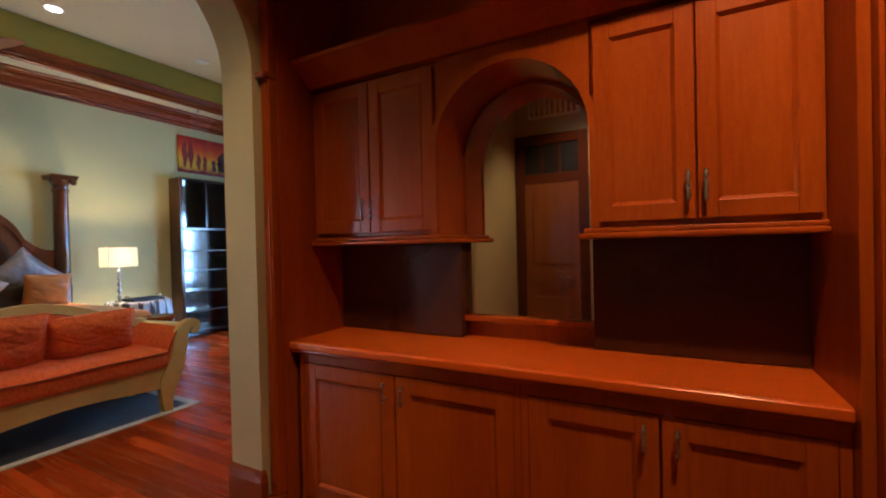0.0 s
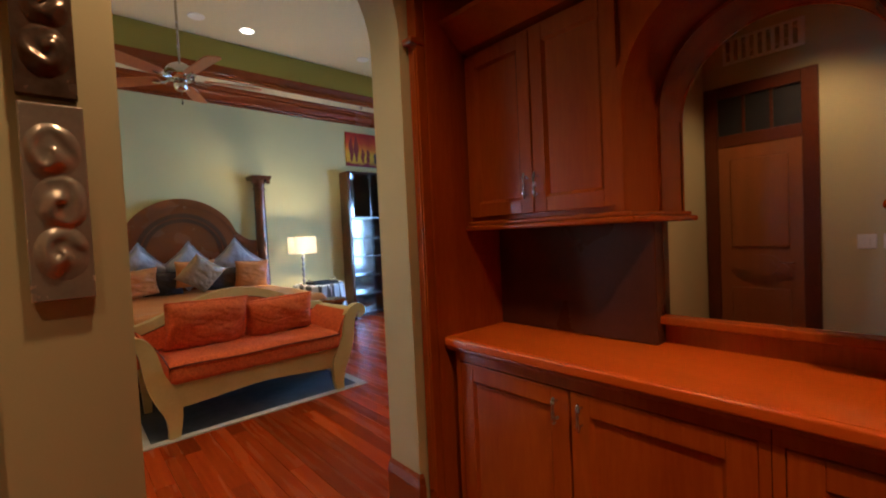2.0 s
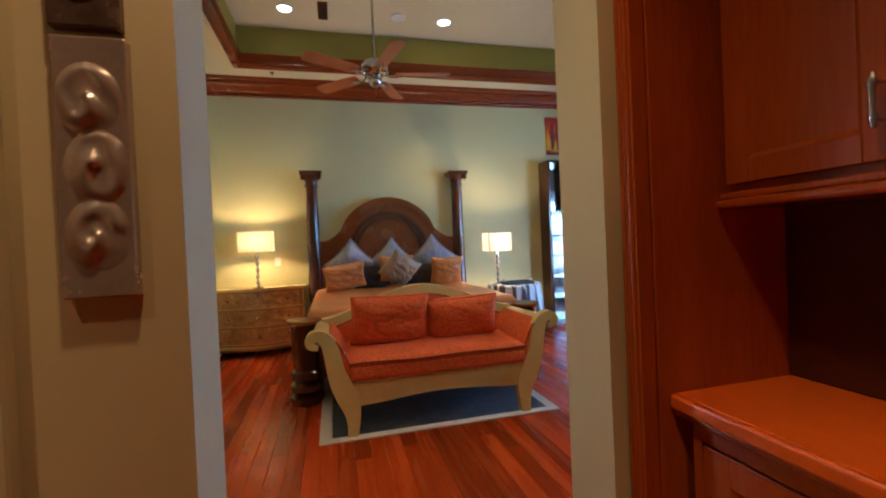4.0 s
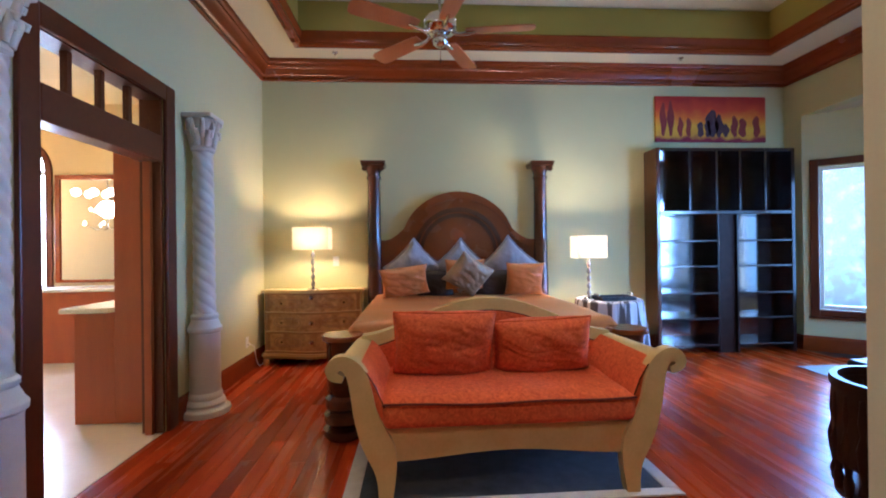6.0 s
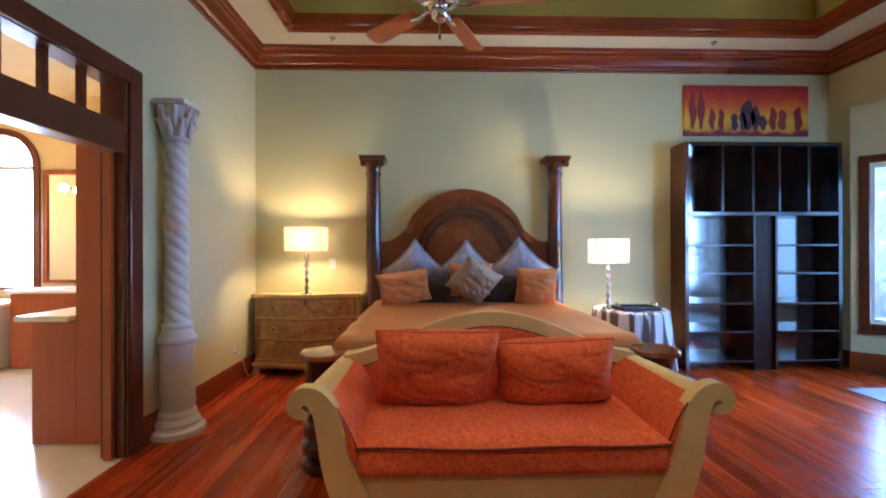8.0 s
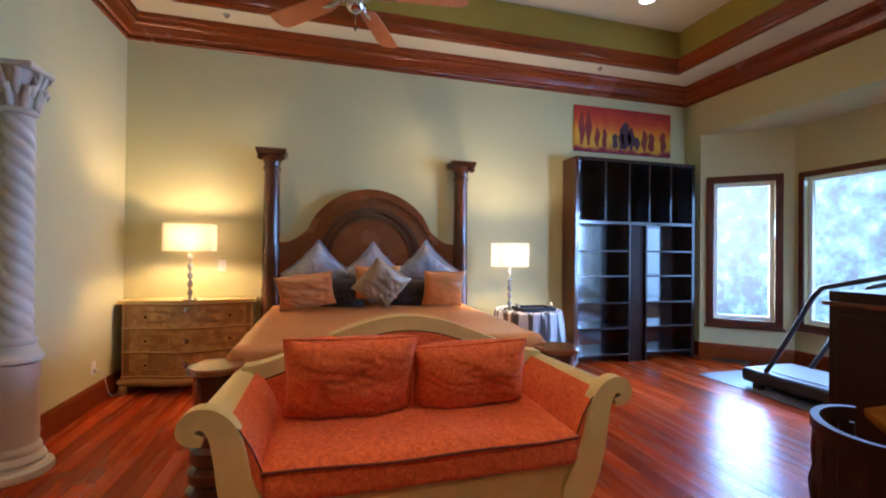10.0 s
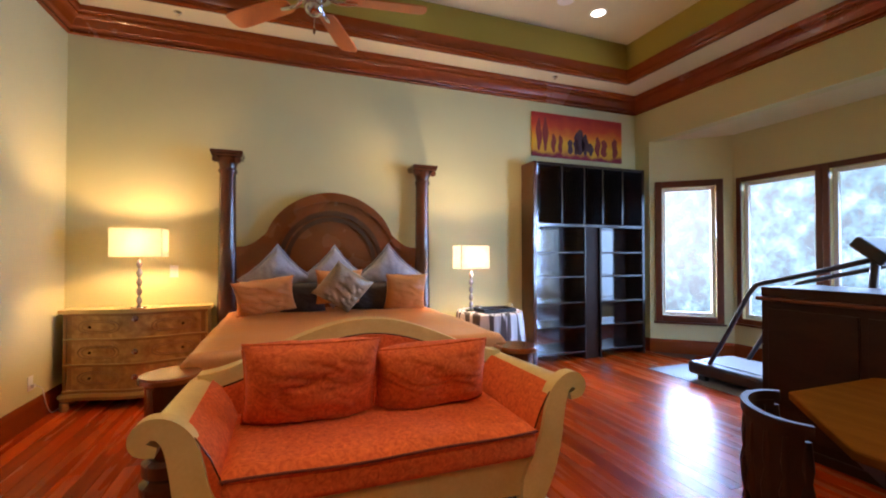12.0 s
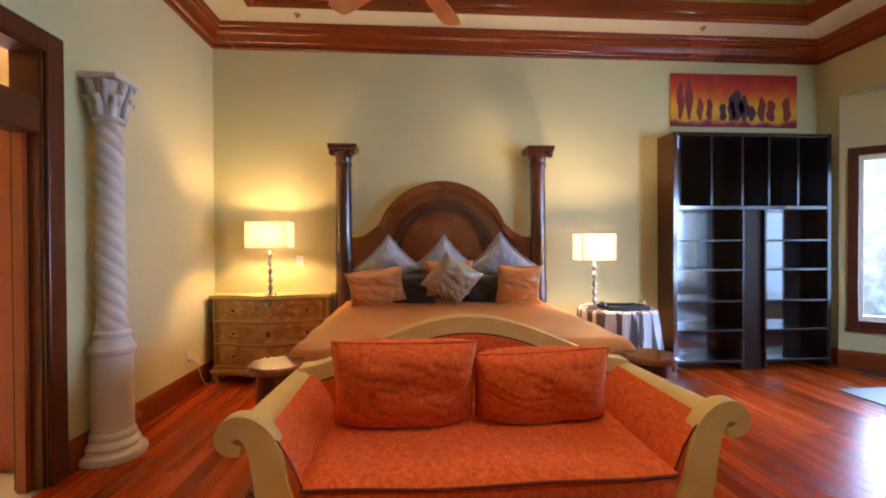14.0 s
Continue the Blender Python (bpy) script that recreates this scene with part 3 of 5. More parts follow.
# deep cornice shelf over all, with the dark recess above it
co = thing("cornice_shelf", "deep moulded cherry cornice shelf across the cabinet top", "shelf")
prof = [(0.0, 2.262), (0.035, 2.262), (0.05, 2.275), (0.08, 2.305), (0.115, 2.325), (0.14, 2.35), (0.16, 2.356), (0.16, 2.378), (0.0, 2.378)]
bm = bmesh.new()
pr = [(UF + 0.02 - o, z) for o, z in prof]
prism(bm, pr, "x", CX0 + 0.002, CX1 - 0.002)
part("moulding", bm, CAB, co, smooth=40)
part("shelf_board", Box(CX0 + 0.002, CX1 - 0.002, UF + 0.021, CB - 0.002, 2.263, 2.377), CAB, co)
for x0, x1, nm in ((CX0 - 0.03, CX0, "l"), (CX1, CX1 + 0.03, "r")):
    tagged(part("side_panel", Box(x0, x1, CF - 0.06, CB + 0.03, 0, 3.1, 0.003), CAB), "tall cherry side panel of the built-in cabinet", "panel", group="hall side panels")
bm = bmesh.new()
ap = arch_pts(CX0, CX1, 2.55, 28, 0.42)
strip(bm, ap, [(x, 3.1) for x, z in ap], "y", CF - 0.05, CF + 0.0)
tagged(part("head_arch", bm, CAB, smooth=30), "curved cherry header arch over the built-in cabinet", "panel")


def pilaster(x0, x1, y0, y1):
    p = thing("pilaster", "fluted cherry wood pilaster beside the built-in cabinet", "pilaster", group="hall pilasters")
    bm = bmesh.new()
    box(bm, x0, x1, y0 + 0.03, y1, 0.14, 3.1, 0.004)
    part("shaft", bm, CAB, p)
    n = 3
    for i in range(n):
        a = x0 + 0.008 + (x1 - x0 - 0.016) * (i + 0.5) / n
        b2 = bmesh.new()
        tube(b2, [(a, y0 + 0.03, 0.2), (a, y0 + 0.03, 2.22)], (x1 - x0) / n * 0.40, 10)
        part("reed", b2, CAB, p, smooth=50)
    part("base", Box(x0 - 0.004, x1 + 0.004, y0, y1, 0, 0.139, 0.012), CAB, p)
    part("capital", Box(x0 - 0.004, x1 + 0.006, y0 - 0.004, y1, 2.24, 2.27, 0.008), CAB, p)


pilaster(-1.847, -1.787, 1.578, 1.657)
pilaster(0.452, 0.56, 1.59, 1.80)
tagged(part("tall_panel", Box(0.58, 1.30, 1.60, 2.18, 0, 3.1, 0.01), CAB), "tall cherry wood panel beside the cabinet", "panel")

# hall door seen in the mirror
d = thing("door_2", "closed brown wood door with a carved oval panel, dark casing and transom", "door", kind="structure")
DX0, DX1, y = -1.795, -0.89, HYS
bm = bmesh.new()
for a, b, e, f in ((DX0, DX0 + 0.12, 0, 2.74), (DX1 - 0.12, DX1, 0, 2.74), (DX0 + 0.12, DX1 - 0.12, 2.62, 2.74)):
    box(bm, a, b, y, y + 0.04, e, f, 0.008)
part("casing", bm, TRIMD, d)
part("transom_rail", Box(DX0 + 0.12, DX1 - 0.12, y, y + 0.03, 2.13, 2.25, 0.005), TRIMD, d)
part("transom_pane", Box(DX0 + 0.12, DX1 - 0.12, y, y + 0.01, 2.25, 2.62), BLACK, d, "dark transom glass")
for i in (1, 2):
    xx = DX0 + 0.12 + i * (DX1 - DX0 - 0.24) / 3
    part("mullion", Box(xx - 0.012, xx + 0.012, y, y + 0.025, 2.25, 2.62), TRIMD, d)
lf = bmesh.new()
box(lf, DX0 + 0.12, DX1 - 0.12, y, y + 0.022, 0, 2.13)
box(lf, DX0 + 0.22, DX1 - 0.22, y + 0.022, y + 0.034, 1.12, 2.00, 0.010)
box(lf, DX0 + 0.22, DX1 - 0.22, y + 0.022, y + 0.034, 0.12, 0.72, 0.010)
part("leaf", lf, DOORW, d, "brown stained wood door leaf")
bm = bmesh.new()
cxd = (DX0 + DX1) / 2
el = [(cxd + 0.2 * math.cos(2 * math.pi * i / 28) * (1 + 0.12 * math.cos(6 * math.pi * i / 14)), 0.92 + 0.13 * math.sin(2 * math.pi * i / 28)) for i in range(28)]
prism(bm, el, "y", y + 0.022, y + 0.036)
el2 = [(cxd + (x - cxd) * 0.7, 0.92 + (z - 0.92) * 0.7) for x, z in el]
prism(bm, el2, "y", y + 0.03, y + 0.046)
part("carved_panel", bm, DOORW, d, "carved oval panel on the door")
bm = bmesh.new()
tube(bm, [(DX1 - 0.19, y + 0.022, 0.97), (DX1 - 0.19, y + 0.07, 0.97)], 0.012)
tube(bm, [(DX1 - 0.19, y + 0.07, 0.97), (DX1 - 0.30, y + 0.075, 0.975)], 0.009)
part("door_handle", bm, CHROME, d, "chrome lever handle", smooth=50)
v = thing("wall_vent", "white slatted air vent grille high on the wall", "vent")
part("frame", Box(-1.62, -0.98, y, y + 0.012, 2.95, 3.2, 0.004), WHITEP, v)
for i in range(9):
    part("slat", Box(-1.59 + i * 0.066, -1.59 + i * 0.066 + 0.035, y + 0.012, y + 0.02, 2.975, 3.175), PEWTER, v)
for x in (-0.60, -0.44):
    s = thing("switch_plate", "white wall switch plate", "switch", group="hall switch plates")
    part("plate", Box(x - 0.06, x + 0.06, y, y + 0.008, 1.10, 1.22, 0.003), WHITEP, s)
    part("rocker", Box(x - 0.02, x + 0.02, y + 0.008, y + 0.013, 1.125, 1.195, 0.002), WHITEP, s)

# ---- bedroom: bed ----
bed = thing("bed", "king bed with carved dark posts, arched headboard and copper satin spread", "bed")
for y in (0.585, 2.625):
    bm = bmesh.new()
    lathe(bm, [(0.10, 0.0), (0.10, 0.25), (0.085, 0.30), (0.092, 0.95), (0.085, 1.0), (0.082, 1.5), (0.076, 2.16), (0.088, 2.18), (0.088, 2.20), (0.078, 2.215), (0.082, 2.25), (0.105, 2.30), (0.115, 2.315)], -6.87, y, 28,
          twist=lambda a, z: 1 - (0.035 * abs(math.sin(7 * a)) if 1.0 < z < 2.17 else 0))
    po = part("bed_post", bm, BEDWOOD, bed, smooth=40)
    bm = bmesh.new()
    box(bm, -6.87 - 0.115, -6.87 + 0.135, y - 0.138, y + 0.138, 2.318, 2.345, 0.008)
    box(bm, -6.87 - 0.12, -6.87 + 0.14, y - 0.145, y + 0.145, 2.347, 2.38, 0.006)
    part("capital", bm, BEDWOOD, po)
    for s in (-1, 1):
        bm = bmesh.new()
        lathe(bm, [(0.0, -0.02), (0.03, -0.02), (0.034, 0.0), (0.03, 0.02), (0.001, 0.02)], 0, 0, 14)
        bmesh.ops.rotate(bm, verts=bm.verts, matrix=Matrix.Rotation(radians(90), 3, "Y"))
        bmesh.ops.translate(bm, verts=bm.verts, vec=(-6.87 + 0.10, y + s * 0.10, 2.29))
        part("volute", bm, BEDWOOD, po, smooth=40)


def ogee(y):
    """Height of the headboard's top edge."""
    u = abs(y - 1.605)
    if u < 0.652:
        return max(1.575, 1.50 + 0.515 * max(0.0, math.cos(u / 0.66 * math.pi / 2)) ** 0.5)
    k = min(1.0, (u - 0.652) / 0.25)
    return 1.575 - 0.15 * math.sin(k * math.pi / 2)


ys = [0.66 + 1.89 * i / 60 for i in range(61)]
bm = bmesh.new()
prism(bm, [(ys[0], 0.3)] + [(y, ogee(y)) for y in ys] + [(ys[-1], 0.3)], "x", -6.965, -6.90)
part("headboard", bm, BEDPANEL, bed, smooth=30)
bm = bmesh.new()
strip(bm, [(y, ogee(y) - 0.085) for y in ys], [(y, ogee(y) + 0.012) for y in ys], "x", -6.90, -6.872)
part("headboard_rim", bm, BEDPANEL, bed, smooth=30)


def inner(r, n=24):
    c = 1.605
    return [(c - r * math.cos(math.pi * i / n), 1.27 + 1.02 * r * math.sin(math.pi * i / n)) for i in range(n + 1)]


for r0, r1, x1 in ((0.50, 0.55, -6.868), (0.435, 0.48, -6.878)):
    part("arched_bead", strip(bmesh.new(), inner(r0), inner(r1), "x", -6.90, x1), BEDWOOD, bed, smooth=30)
for y in (0.56, 2.64):
    bm = bmesh.new()
    lathe(bm, [(0.125, 0), (0.145, 0.03), (0.145, 0.07), (0.105, 0.09), (0.138, 0.12), (0.138, 0.17), (0.10, 0.19), (0.128, 0.22), (0.128, 0.28), (0.098, 0.30), (0.115, 0.33), (0.118, 0.66), (0.13, 0.685)], -4.745, y, 32,
          twist=lambda a, z: 1 - (0.03 * abs(math.sin(9 * a)) if 0.32 < z < 0.67 else 0))
    f = part("foot_post", bm, BEDWOOD, bed, smooth=40)
    part("post_top", lathe(bmesh.new(), [(0.13, 0.686), (0.150, 0.69), (0.150, 0.712), (0.14, 0.722)], -4.745, y, 32), BEDPANEL, f, smooth=30)
part("footboard", Box(-4.86, -4.82, 0.66, 2.54, 0.22, 0.52, 0.01), BEDWOOD, bed)
for y in (0.66, 2.50):
    part("side_rail", Box(-6.89, -4.87, y, y + 0.05, 0.24, 0.42, 0.006), BEDWOOD, bed)
part("mattress", Box(-6.88, -4.89, 0.72, 2.49, 0.42, 0.70, 0.05, 3), DARKC, bed)

# satin spread: crown over the mattress and folds down both sides and the foot
bm = bmesh.new()
NU, NV = 64, 50
rows = []
for i in range(NU + 1):
    s = -1.55 + 3.10 * i / NU          # across the bed, arc length from the middle
    row = []
    for j in range(NV + 1):
        q = 2.42 * j / NV              # along the bed from the head
        half, ln = 0.93, 1.97
        over, foot = max(0, abs(s) - half), max(0, q - ln)
        y = 1.60 + math.copysign(min(abs(s), half), s)
        x = -6.87 + min(q, ln)
        z = 0.775 + 0.012 * noise.noise(Vector((s * 2, q * 2, 0))) + 0.015 * math.exp(-(s / 0.7) ** 2) * math.exp(-((q - 1) / 0.8) ** 2)
        fold = 0.042 * math.sin(q * 13 + 2 * noise.noise(Vector((q * 2, 1, s)))) + 0.03 * noise.noise(Vector((q * 3, s * 2, 5)))
        drop = max(over, foot)
        rnd = 0.06
        if over > 0:
            out = min(over, rnd) * 0.9 + over * 0.22 + fold * min(1, over * 3)
            y += math.copysign(out, s)
            z -= max(0, over - rnd * 0.6) * 0.93
        if foot > 0:
            x += min(foot, rnd) * 0.6 + 0.25 * fold
            z -= max(0, foot - rnd * 0.6) * (0.93 if over <= 0 else 0.35)
        z = max(z, 0.16)
        row.append(bm.verts.new((x, y, z)))
    rows.append(row)
for a, b in zip(rows, rows[1:]):
    for j in range(NV):
        bm.faces.new((a[j], a[j + 1], b[j + 1], b[j]))
sp = tagged(part("bedspread", bm, SATIN, smooth=80), "copper orange satin bedspread draped over the bed", "bedspread")
md = sp.modifiers.new("thick", "SOLIDIFY")
md.thickness, md.offset = 0.012, 1

# pillows: (kind, centre y, base z, centre x, width, height, depth, turn in its plane, lean, yaw, material)
SILVERL = "grey satin throw pillow with a flanged edge, standing on its point"
COPPERL = "copper orange satin square pillow"
for k, (lab, y, x, z, w, h, dp, roll, lean, yaw, ma) in enumerate((
        (SILVERL, 1.05, -6.68, 0.80, 0.46, 0.46, 0.16, 45, 14, 4, SILVER), (SILVERL, 1.60, -6.70, 0.82, 0.44, 0.44, 0.16, 45, 12, 0, SILVER), (SILVERL, 2.17, -6.68, 0.82, 0.46, 0.46, 0.16, 43, 14, -5, SILVER),
        ("crumpled copper orange satin pillow slumped on the bed", 0.95, -6.38, 0.785, 0.52, 0.36, 0.17, -8, 26, 6, SATIN), (COPPERL, 2.29, -6.42, 0.79, 0.43, 0.39, 0.15, 1, 18, -4, SATIN), (COPPERL, 1.63, -6.50, 0.86, 0.46, 0.36, 0.13, 0, 14, 0, SATIN),
        ("shiny champagne satin pillow standing on its point", 1.63, -6.30, 0.79, 0.43, 0.40, 0.16, 34, 26, 3, CHAMP),
        ("dark charcoal pillow behind the others", 1.30, -6.60, 0.78, 0.44, 0.32, 0.16, 0, 18, 0, DARKC), ("dark charcoal pillow behind the others", 1.98, -6.58, 0.78, 0.44, 0.32, 0.16, 0, 18, 0, DARKC))):
    bm = pillow(w, h, dp * 1.15, seed=k * 3.7, corner=0.10, crease=0.30 if k in (3, 6) else 0.14)
    bmesh.ops.translate(bm, verts=bm.verts, vec=(0, 0, -h / 2))
    bmesh.ops.rotate(bm, verts=bm.verts, matrix=Matrix.Rotation(radians(roll), 3, "Y"))
    low = min(v.co.z for v in bm.verts)
    bmesh.ops.translate(bm, verts=bm.verts, vec=(0, 0, -low))
    ob = tagged(part("pillow", bm, ma, smooth=70), lab, "pillow", group="pillows on the bed")
    if ma is SILVER:
        rm = [(-1, -1), (1, -1), (1, 1), (-1, 1)]
        fi, fo = [], []
        for q in range(41):
            e, f = divmod(min(q, 39.999) / 10, 1)
            (a0, b0), (a1, b1) = rm[int(e)], rm[(int(e) + 1) % 4]
            u, v = a0 + (a1 - a0) * f, b0 + (b1 - b0) * f
            kk = 1 - 0.10 * (1 - min(abs(u), abs(v)) ** 2)
            wv_ = 1 + 0.012 * math.sin(q * 2.3)
            fi.append((u * w / 2 * kk * 0.985, v * h / 2 * kk * 0.985))
            fo.append((u * w / 2 * kk * 1.10 * wv_, v * h / 2 * kk * 1.10 * wv_))
        b2 = strip(bmesh.new(), fi, fo, "y", -0.004, 0.004)
        bmesh.ops.rotate(b2, verts=b2.verts, matrix=Matrix.Rotation(radians(roll), 3, "Y"))
        bmesh.ops.translate(b2, verts=b2.verts, vec=(0, 0, -low))
        part("flange", b2, SILVER, ob, "flat stitched flange round the pillow", smooth=50)
    ob.matrix_world = pose(x, y, z, 0, 0, 90 + yaw) @ pose(0, 0, 0, lean, 0, 0)

# ---- settee ----
RUSTD = mat("dark_rust_cord", (0.10, 0.016, 0.008), (0.16, 0.026, 0.010), 20, 0.85, bump=0.2, fine=90)
YM = 1.57
st = thing("settee", "cream painted scroll-arm settee upholstered in rust chenille on tapered legs", "sofa")


def sidecurve(n=26):
    """Centre line of the arm's front stile, outward offset from the middle and height, from scroll to foot."""
    pts = [(0.868, 0.655), (0.915, 0.672), (0.922, 0.705), (0.895, 0.735), (0.845, 0.728), (0.800, 0.675), (0.775, 0.58), (0.755, 0.47), (0.715, 0.36), (0.675, 0.27), (0.655, 0.18), (0.652, 0.09), (0.66, 0.0)]
    return pts


WID = [0.018, 0.026, 0.033, 0.036, 0.040, 0.050, 0.055, 0.060, 0.072, 0.075, 0.056, 0.042, 0.034]
for s in (-1, 1):
    c = sidecurve()
    fine_ = smooth_line([(u, z, wd) for (u, z), wd in zip(c, WID)], 4)
    c, wid = [(u, z) for u, z, wd in fine_], [wd for u, z, wd in fine_]
    L_, R_ = [], []
    for i, (u, z) in enumerate(c):
        a, b = c[max(i - 1, 0)], c[min(i + 1, len(c) - 1)]
        dx, dz = b[0] - a[0], b[1] - a[1]
        ln = math.hypot(dx, dz)
        nx, nz = -dz / ln, dx / ln
        L_.append((YM + s * (u + nx * wid[i]), max(0, z + nz * wid[i])))
        R_.append((YM + s * (u - nx * wid[i]), max(0, z - nz * wid[i])))
    bm = strip(bmesh.new(), L_, R_, "x", -3.93, -3.865)
    part("arm_stile", bm, CREAMW, st, smooth=40)
    # arm board running back, rolled outwards
    bm = bmesh.new()
    rows = []
    for j in range(9):
        f = j / 8
        x = -3.93 - 0.75 * f
        top = 0.735 - 0.022 * f
        prof = [(0.775, top - 0.075), (0.800, top - 0.03), (0.835, top - 0.006), (0.875, top), (0.91, top - 0.012), (0.925, top - 0.035), (0.918, top - 0.062), (0.89, top - 0.078), (0.86, top - 0.072), (0.82, top - 0.10)]
        prof = smooth_line(prof, 3, True)
        shift = -0.012 * f
        rows.append([bm.verts.new((x, YM + s * (u + shift), z)) for u, z in prof])
    m = len(rows[0])
    for a, b in zip(rows, rows[1:]):
        for k in range(m):
            bm.faces.new((a[k], a[(k + 1) % m], b[(k + 1) % m], b[k]))
    bm.faces.new(rows[0]), bm.faces.new(list(reversed(rows[-1])))
    part("arm_rail", bm, CREAMW, st, smooth=50)
    # upholstered inner arm
    bm = bmesh.new()
    pr = [(0.640, 0.40), (0.660, 0.50), (0.700, 0.60), (0.745, 0.675), (0.788, 0.715), (0.80, 0.68), (0.79, 0.55), (0.72, 0.40)]
    prism(bm, [(YM + s * u, z) for u, z in pr], "x", -4.56, -3.885)
    part("arm_upholstery", bm, RUST, st, smooth=60)
    bm = bmesh.new()
    tube(bm, [(-3.874, YM + s * (u + 0.004), z) for u, z in [(0.636, 0.42), (0.658, 0.51), (0.697, 0.607), (0.742, 0.682), (0.79, 0.718)]], 0.0035, 8)
    part("gimp", bm, BEDWOOD, st, "dark braided gimp trim", smooth=60)
    # back legs
    part("leg", prism(bmesh.new(), [(YM + s * 0.70, 0.0), (YM + s * 0.75, 0.0), (YM + s * 0.78, 0.40), (YM + s * 0.68, 0.40)], "x", -4.66, -4.60), CREAMW, st)
    part("side_rail", prism(bmesh.new(), [(YM + s * 0.66, 0.25), (YM + s * 0.72, 0.25), (YM + s * 0.77, 0.43), (YM + s * 0.69, 0.43)], "x", -4.60, -3.93), CREAMW, st)


def backz(u):
    k = min(1.0, abs(u) / 0.86)
    return 0.735 + 0.245 * (0.5 + 0.5 * math.cos(math.pi * k)) ** 0.80


us = [-0.86 + 1.72 * i / 48 for i in range(49)]
bm = strip(bmesh.new(), [(YM + u, backz(u) - 0.09) for u in us], [(YM + u, backz(u)) for u in us], "x", -4.69, -4.58)
es = [e for e in bm.edges if e.verts[0].co.x > -4.59 and e.verts[1].co.x > -4.59 and e.calc_face_angle(0) > 1]
bmesh.ops.bevel(bm, geom=es, offset=0.02, segments=3, affect="EDGES", profile=0.5)
part("back_rail", bm, CREAMW, st, smooth=50)
bm = bmesh.new()
prism(bm, [(YM - 0.80, 0.40)] + [(YM + u, backz(u) - 0.088) for u in us if abs(u) <= 0.80] + [(YM + 0.80, 0.40)], "x", -4.67, -4.555)
part("back_upholstery", bm, RUST, st, smooth=60)
bm = bmesh.new()
tube(bm, [(-4.572, YM + u, backz(u) - 0.086) for u in us if abs(u) <= 0.8], 0.006, 8)
part("gimp", bm, BEDWOOD, st, "dark braided gimp trim", smooth=60)
bm = bmesh.new()
fr = [(YM + u, 0.235 + 0.02 * math.cos(u / 0.66 * math.pi)) for u in [-0.66 + 1.32 * i / 24 for i in range(25)]]
prism(bm, fr + [(YM + 0.69, 0.40), (YM - 0.69, 0.40)], "x", -3.95, -3.89)
part("front_rail", bm, CREAMW, st, smooth=30)
part("deck", Box(-4.56, -3.96, YM - 0.66, YM + 0.66, 0.34, 0.394), RUST, st)
# seat cushion with a crowned top and a piped seam
bm = bmesh.new()
NX, NY = 18, 40
def seat_pt(i, j, top):
    u, v = 2 * i / NX - 1, 2 * j / NY - 1
    e = max(0.0, (1 - abs(u) ** 8) * (1 - abs(v) ** 12)) ** 0.5
    x = -4.205 + u * (0.36 - (0 if top else 0.01))
    if u > 0.8:
        x += 0.02 * (1 - v * v)
    y = YM + v * 0.672
    w = 0.012 * noise.noise(Vector((u * 2, v * 4, 2.0)))
    return (x, y, (0.52 + 0.045 * e + w * e) if top else (0.52 - 0.085 * e ** 0.6))
T_ = [[bm.verts.new(seat_pt(i, j, True)) for j in range(NY + 1)] for i in range(NX + 1)]
U_ = [[T_[i][j] if i in (0, NX) or j in (0, NY) else bm.verts.new(seat_pt(i, j, False)) for j in range(NY + 1)] for i in range(NX + 1)]
for G in (T_, U_):
    for i in range(NX):
        for j in range(NY):
            bm.faces.new((G[i][j], G[i + 1][j], G[i + 1][j + 1], G[i][j + 1]))
ct = tagged(part("seat_cushion", bm, RUST, smooth=70), "long rust chenille seat cushion with dark piping", "cushion")
bm = bmesh.new()
tube(bm, [(-3.842 + 0.02 * (1 - (y / 0.66) ** 2), YM + y, 0.526 + 0.004 * math.sin(y * 9)) for y in [-0.665 + 1.33 * i / 24 for i in range(25)]], 0.006, 8)
part("piping", bm, RUSTD, ct, "dark piping along the front edge", smooth=60)
bm = bmesh.new()
box(bm, -4.2, -3.838, YM - 0.668, YM + 0.668, 0.395, 0.520, 0.04, 4)
part("border", bm, RUST, ct, smooth=50)
for y, w, h, seed, roll, yaw in ((1.245, 0.62, 0.405, 3.3, 1.2, 1), (1.865, 0.60, 0.345, 9.1, -3.0, -3)):
    rot = Matrix.Rotation(radians(roll), 3, "Y")
    bm = pillow(w, h, 0.25, seed=seed, puff=3.6, corner=0.045, n=34, crease=0.11)
    bmesh.ops.rotate(bm, verts=bm.verts, matrix=rot)
    ob = tagged(part("back_cushion", bm, RUST, smooth=70), "plump rust chenille back cushion, slightly creased", "cushion", group="settee back cushions")
    ob.matrix_world = pose(-4.32, y, 0.555, 0, 0, 90 + yaw) @ pose(0, 0, 0, 17, 0, 0)
    rim = []
    for q in range(65):
        e, f = divmod(min(q, 63.999) / 16, 1)
        (a0, b0), (a1, b1) = ((-1, -1), (1, -1), (1, 1), (-1, 1))[int(e)], ((1, -1), (1, 1), (-1, 1), (-1, -1))[int(e)]
        u, v = a0 + (a1 - a0) * f, b0 + (b1 - b0) * f
        kk = 1 - 0.045 * (1 - min(abs(u), abs(v)) ** 2)
        rim.append(rot @ Vector((u * w / 2 * kk, 0, h / 2 + v * h / 2 * kk)))
    part("welt", tube(bmesh.new(), rim, 0.006, 8), RUST, ob, "corded seam round the cushion", smooth=60)

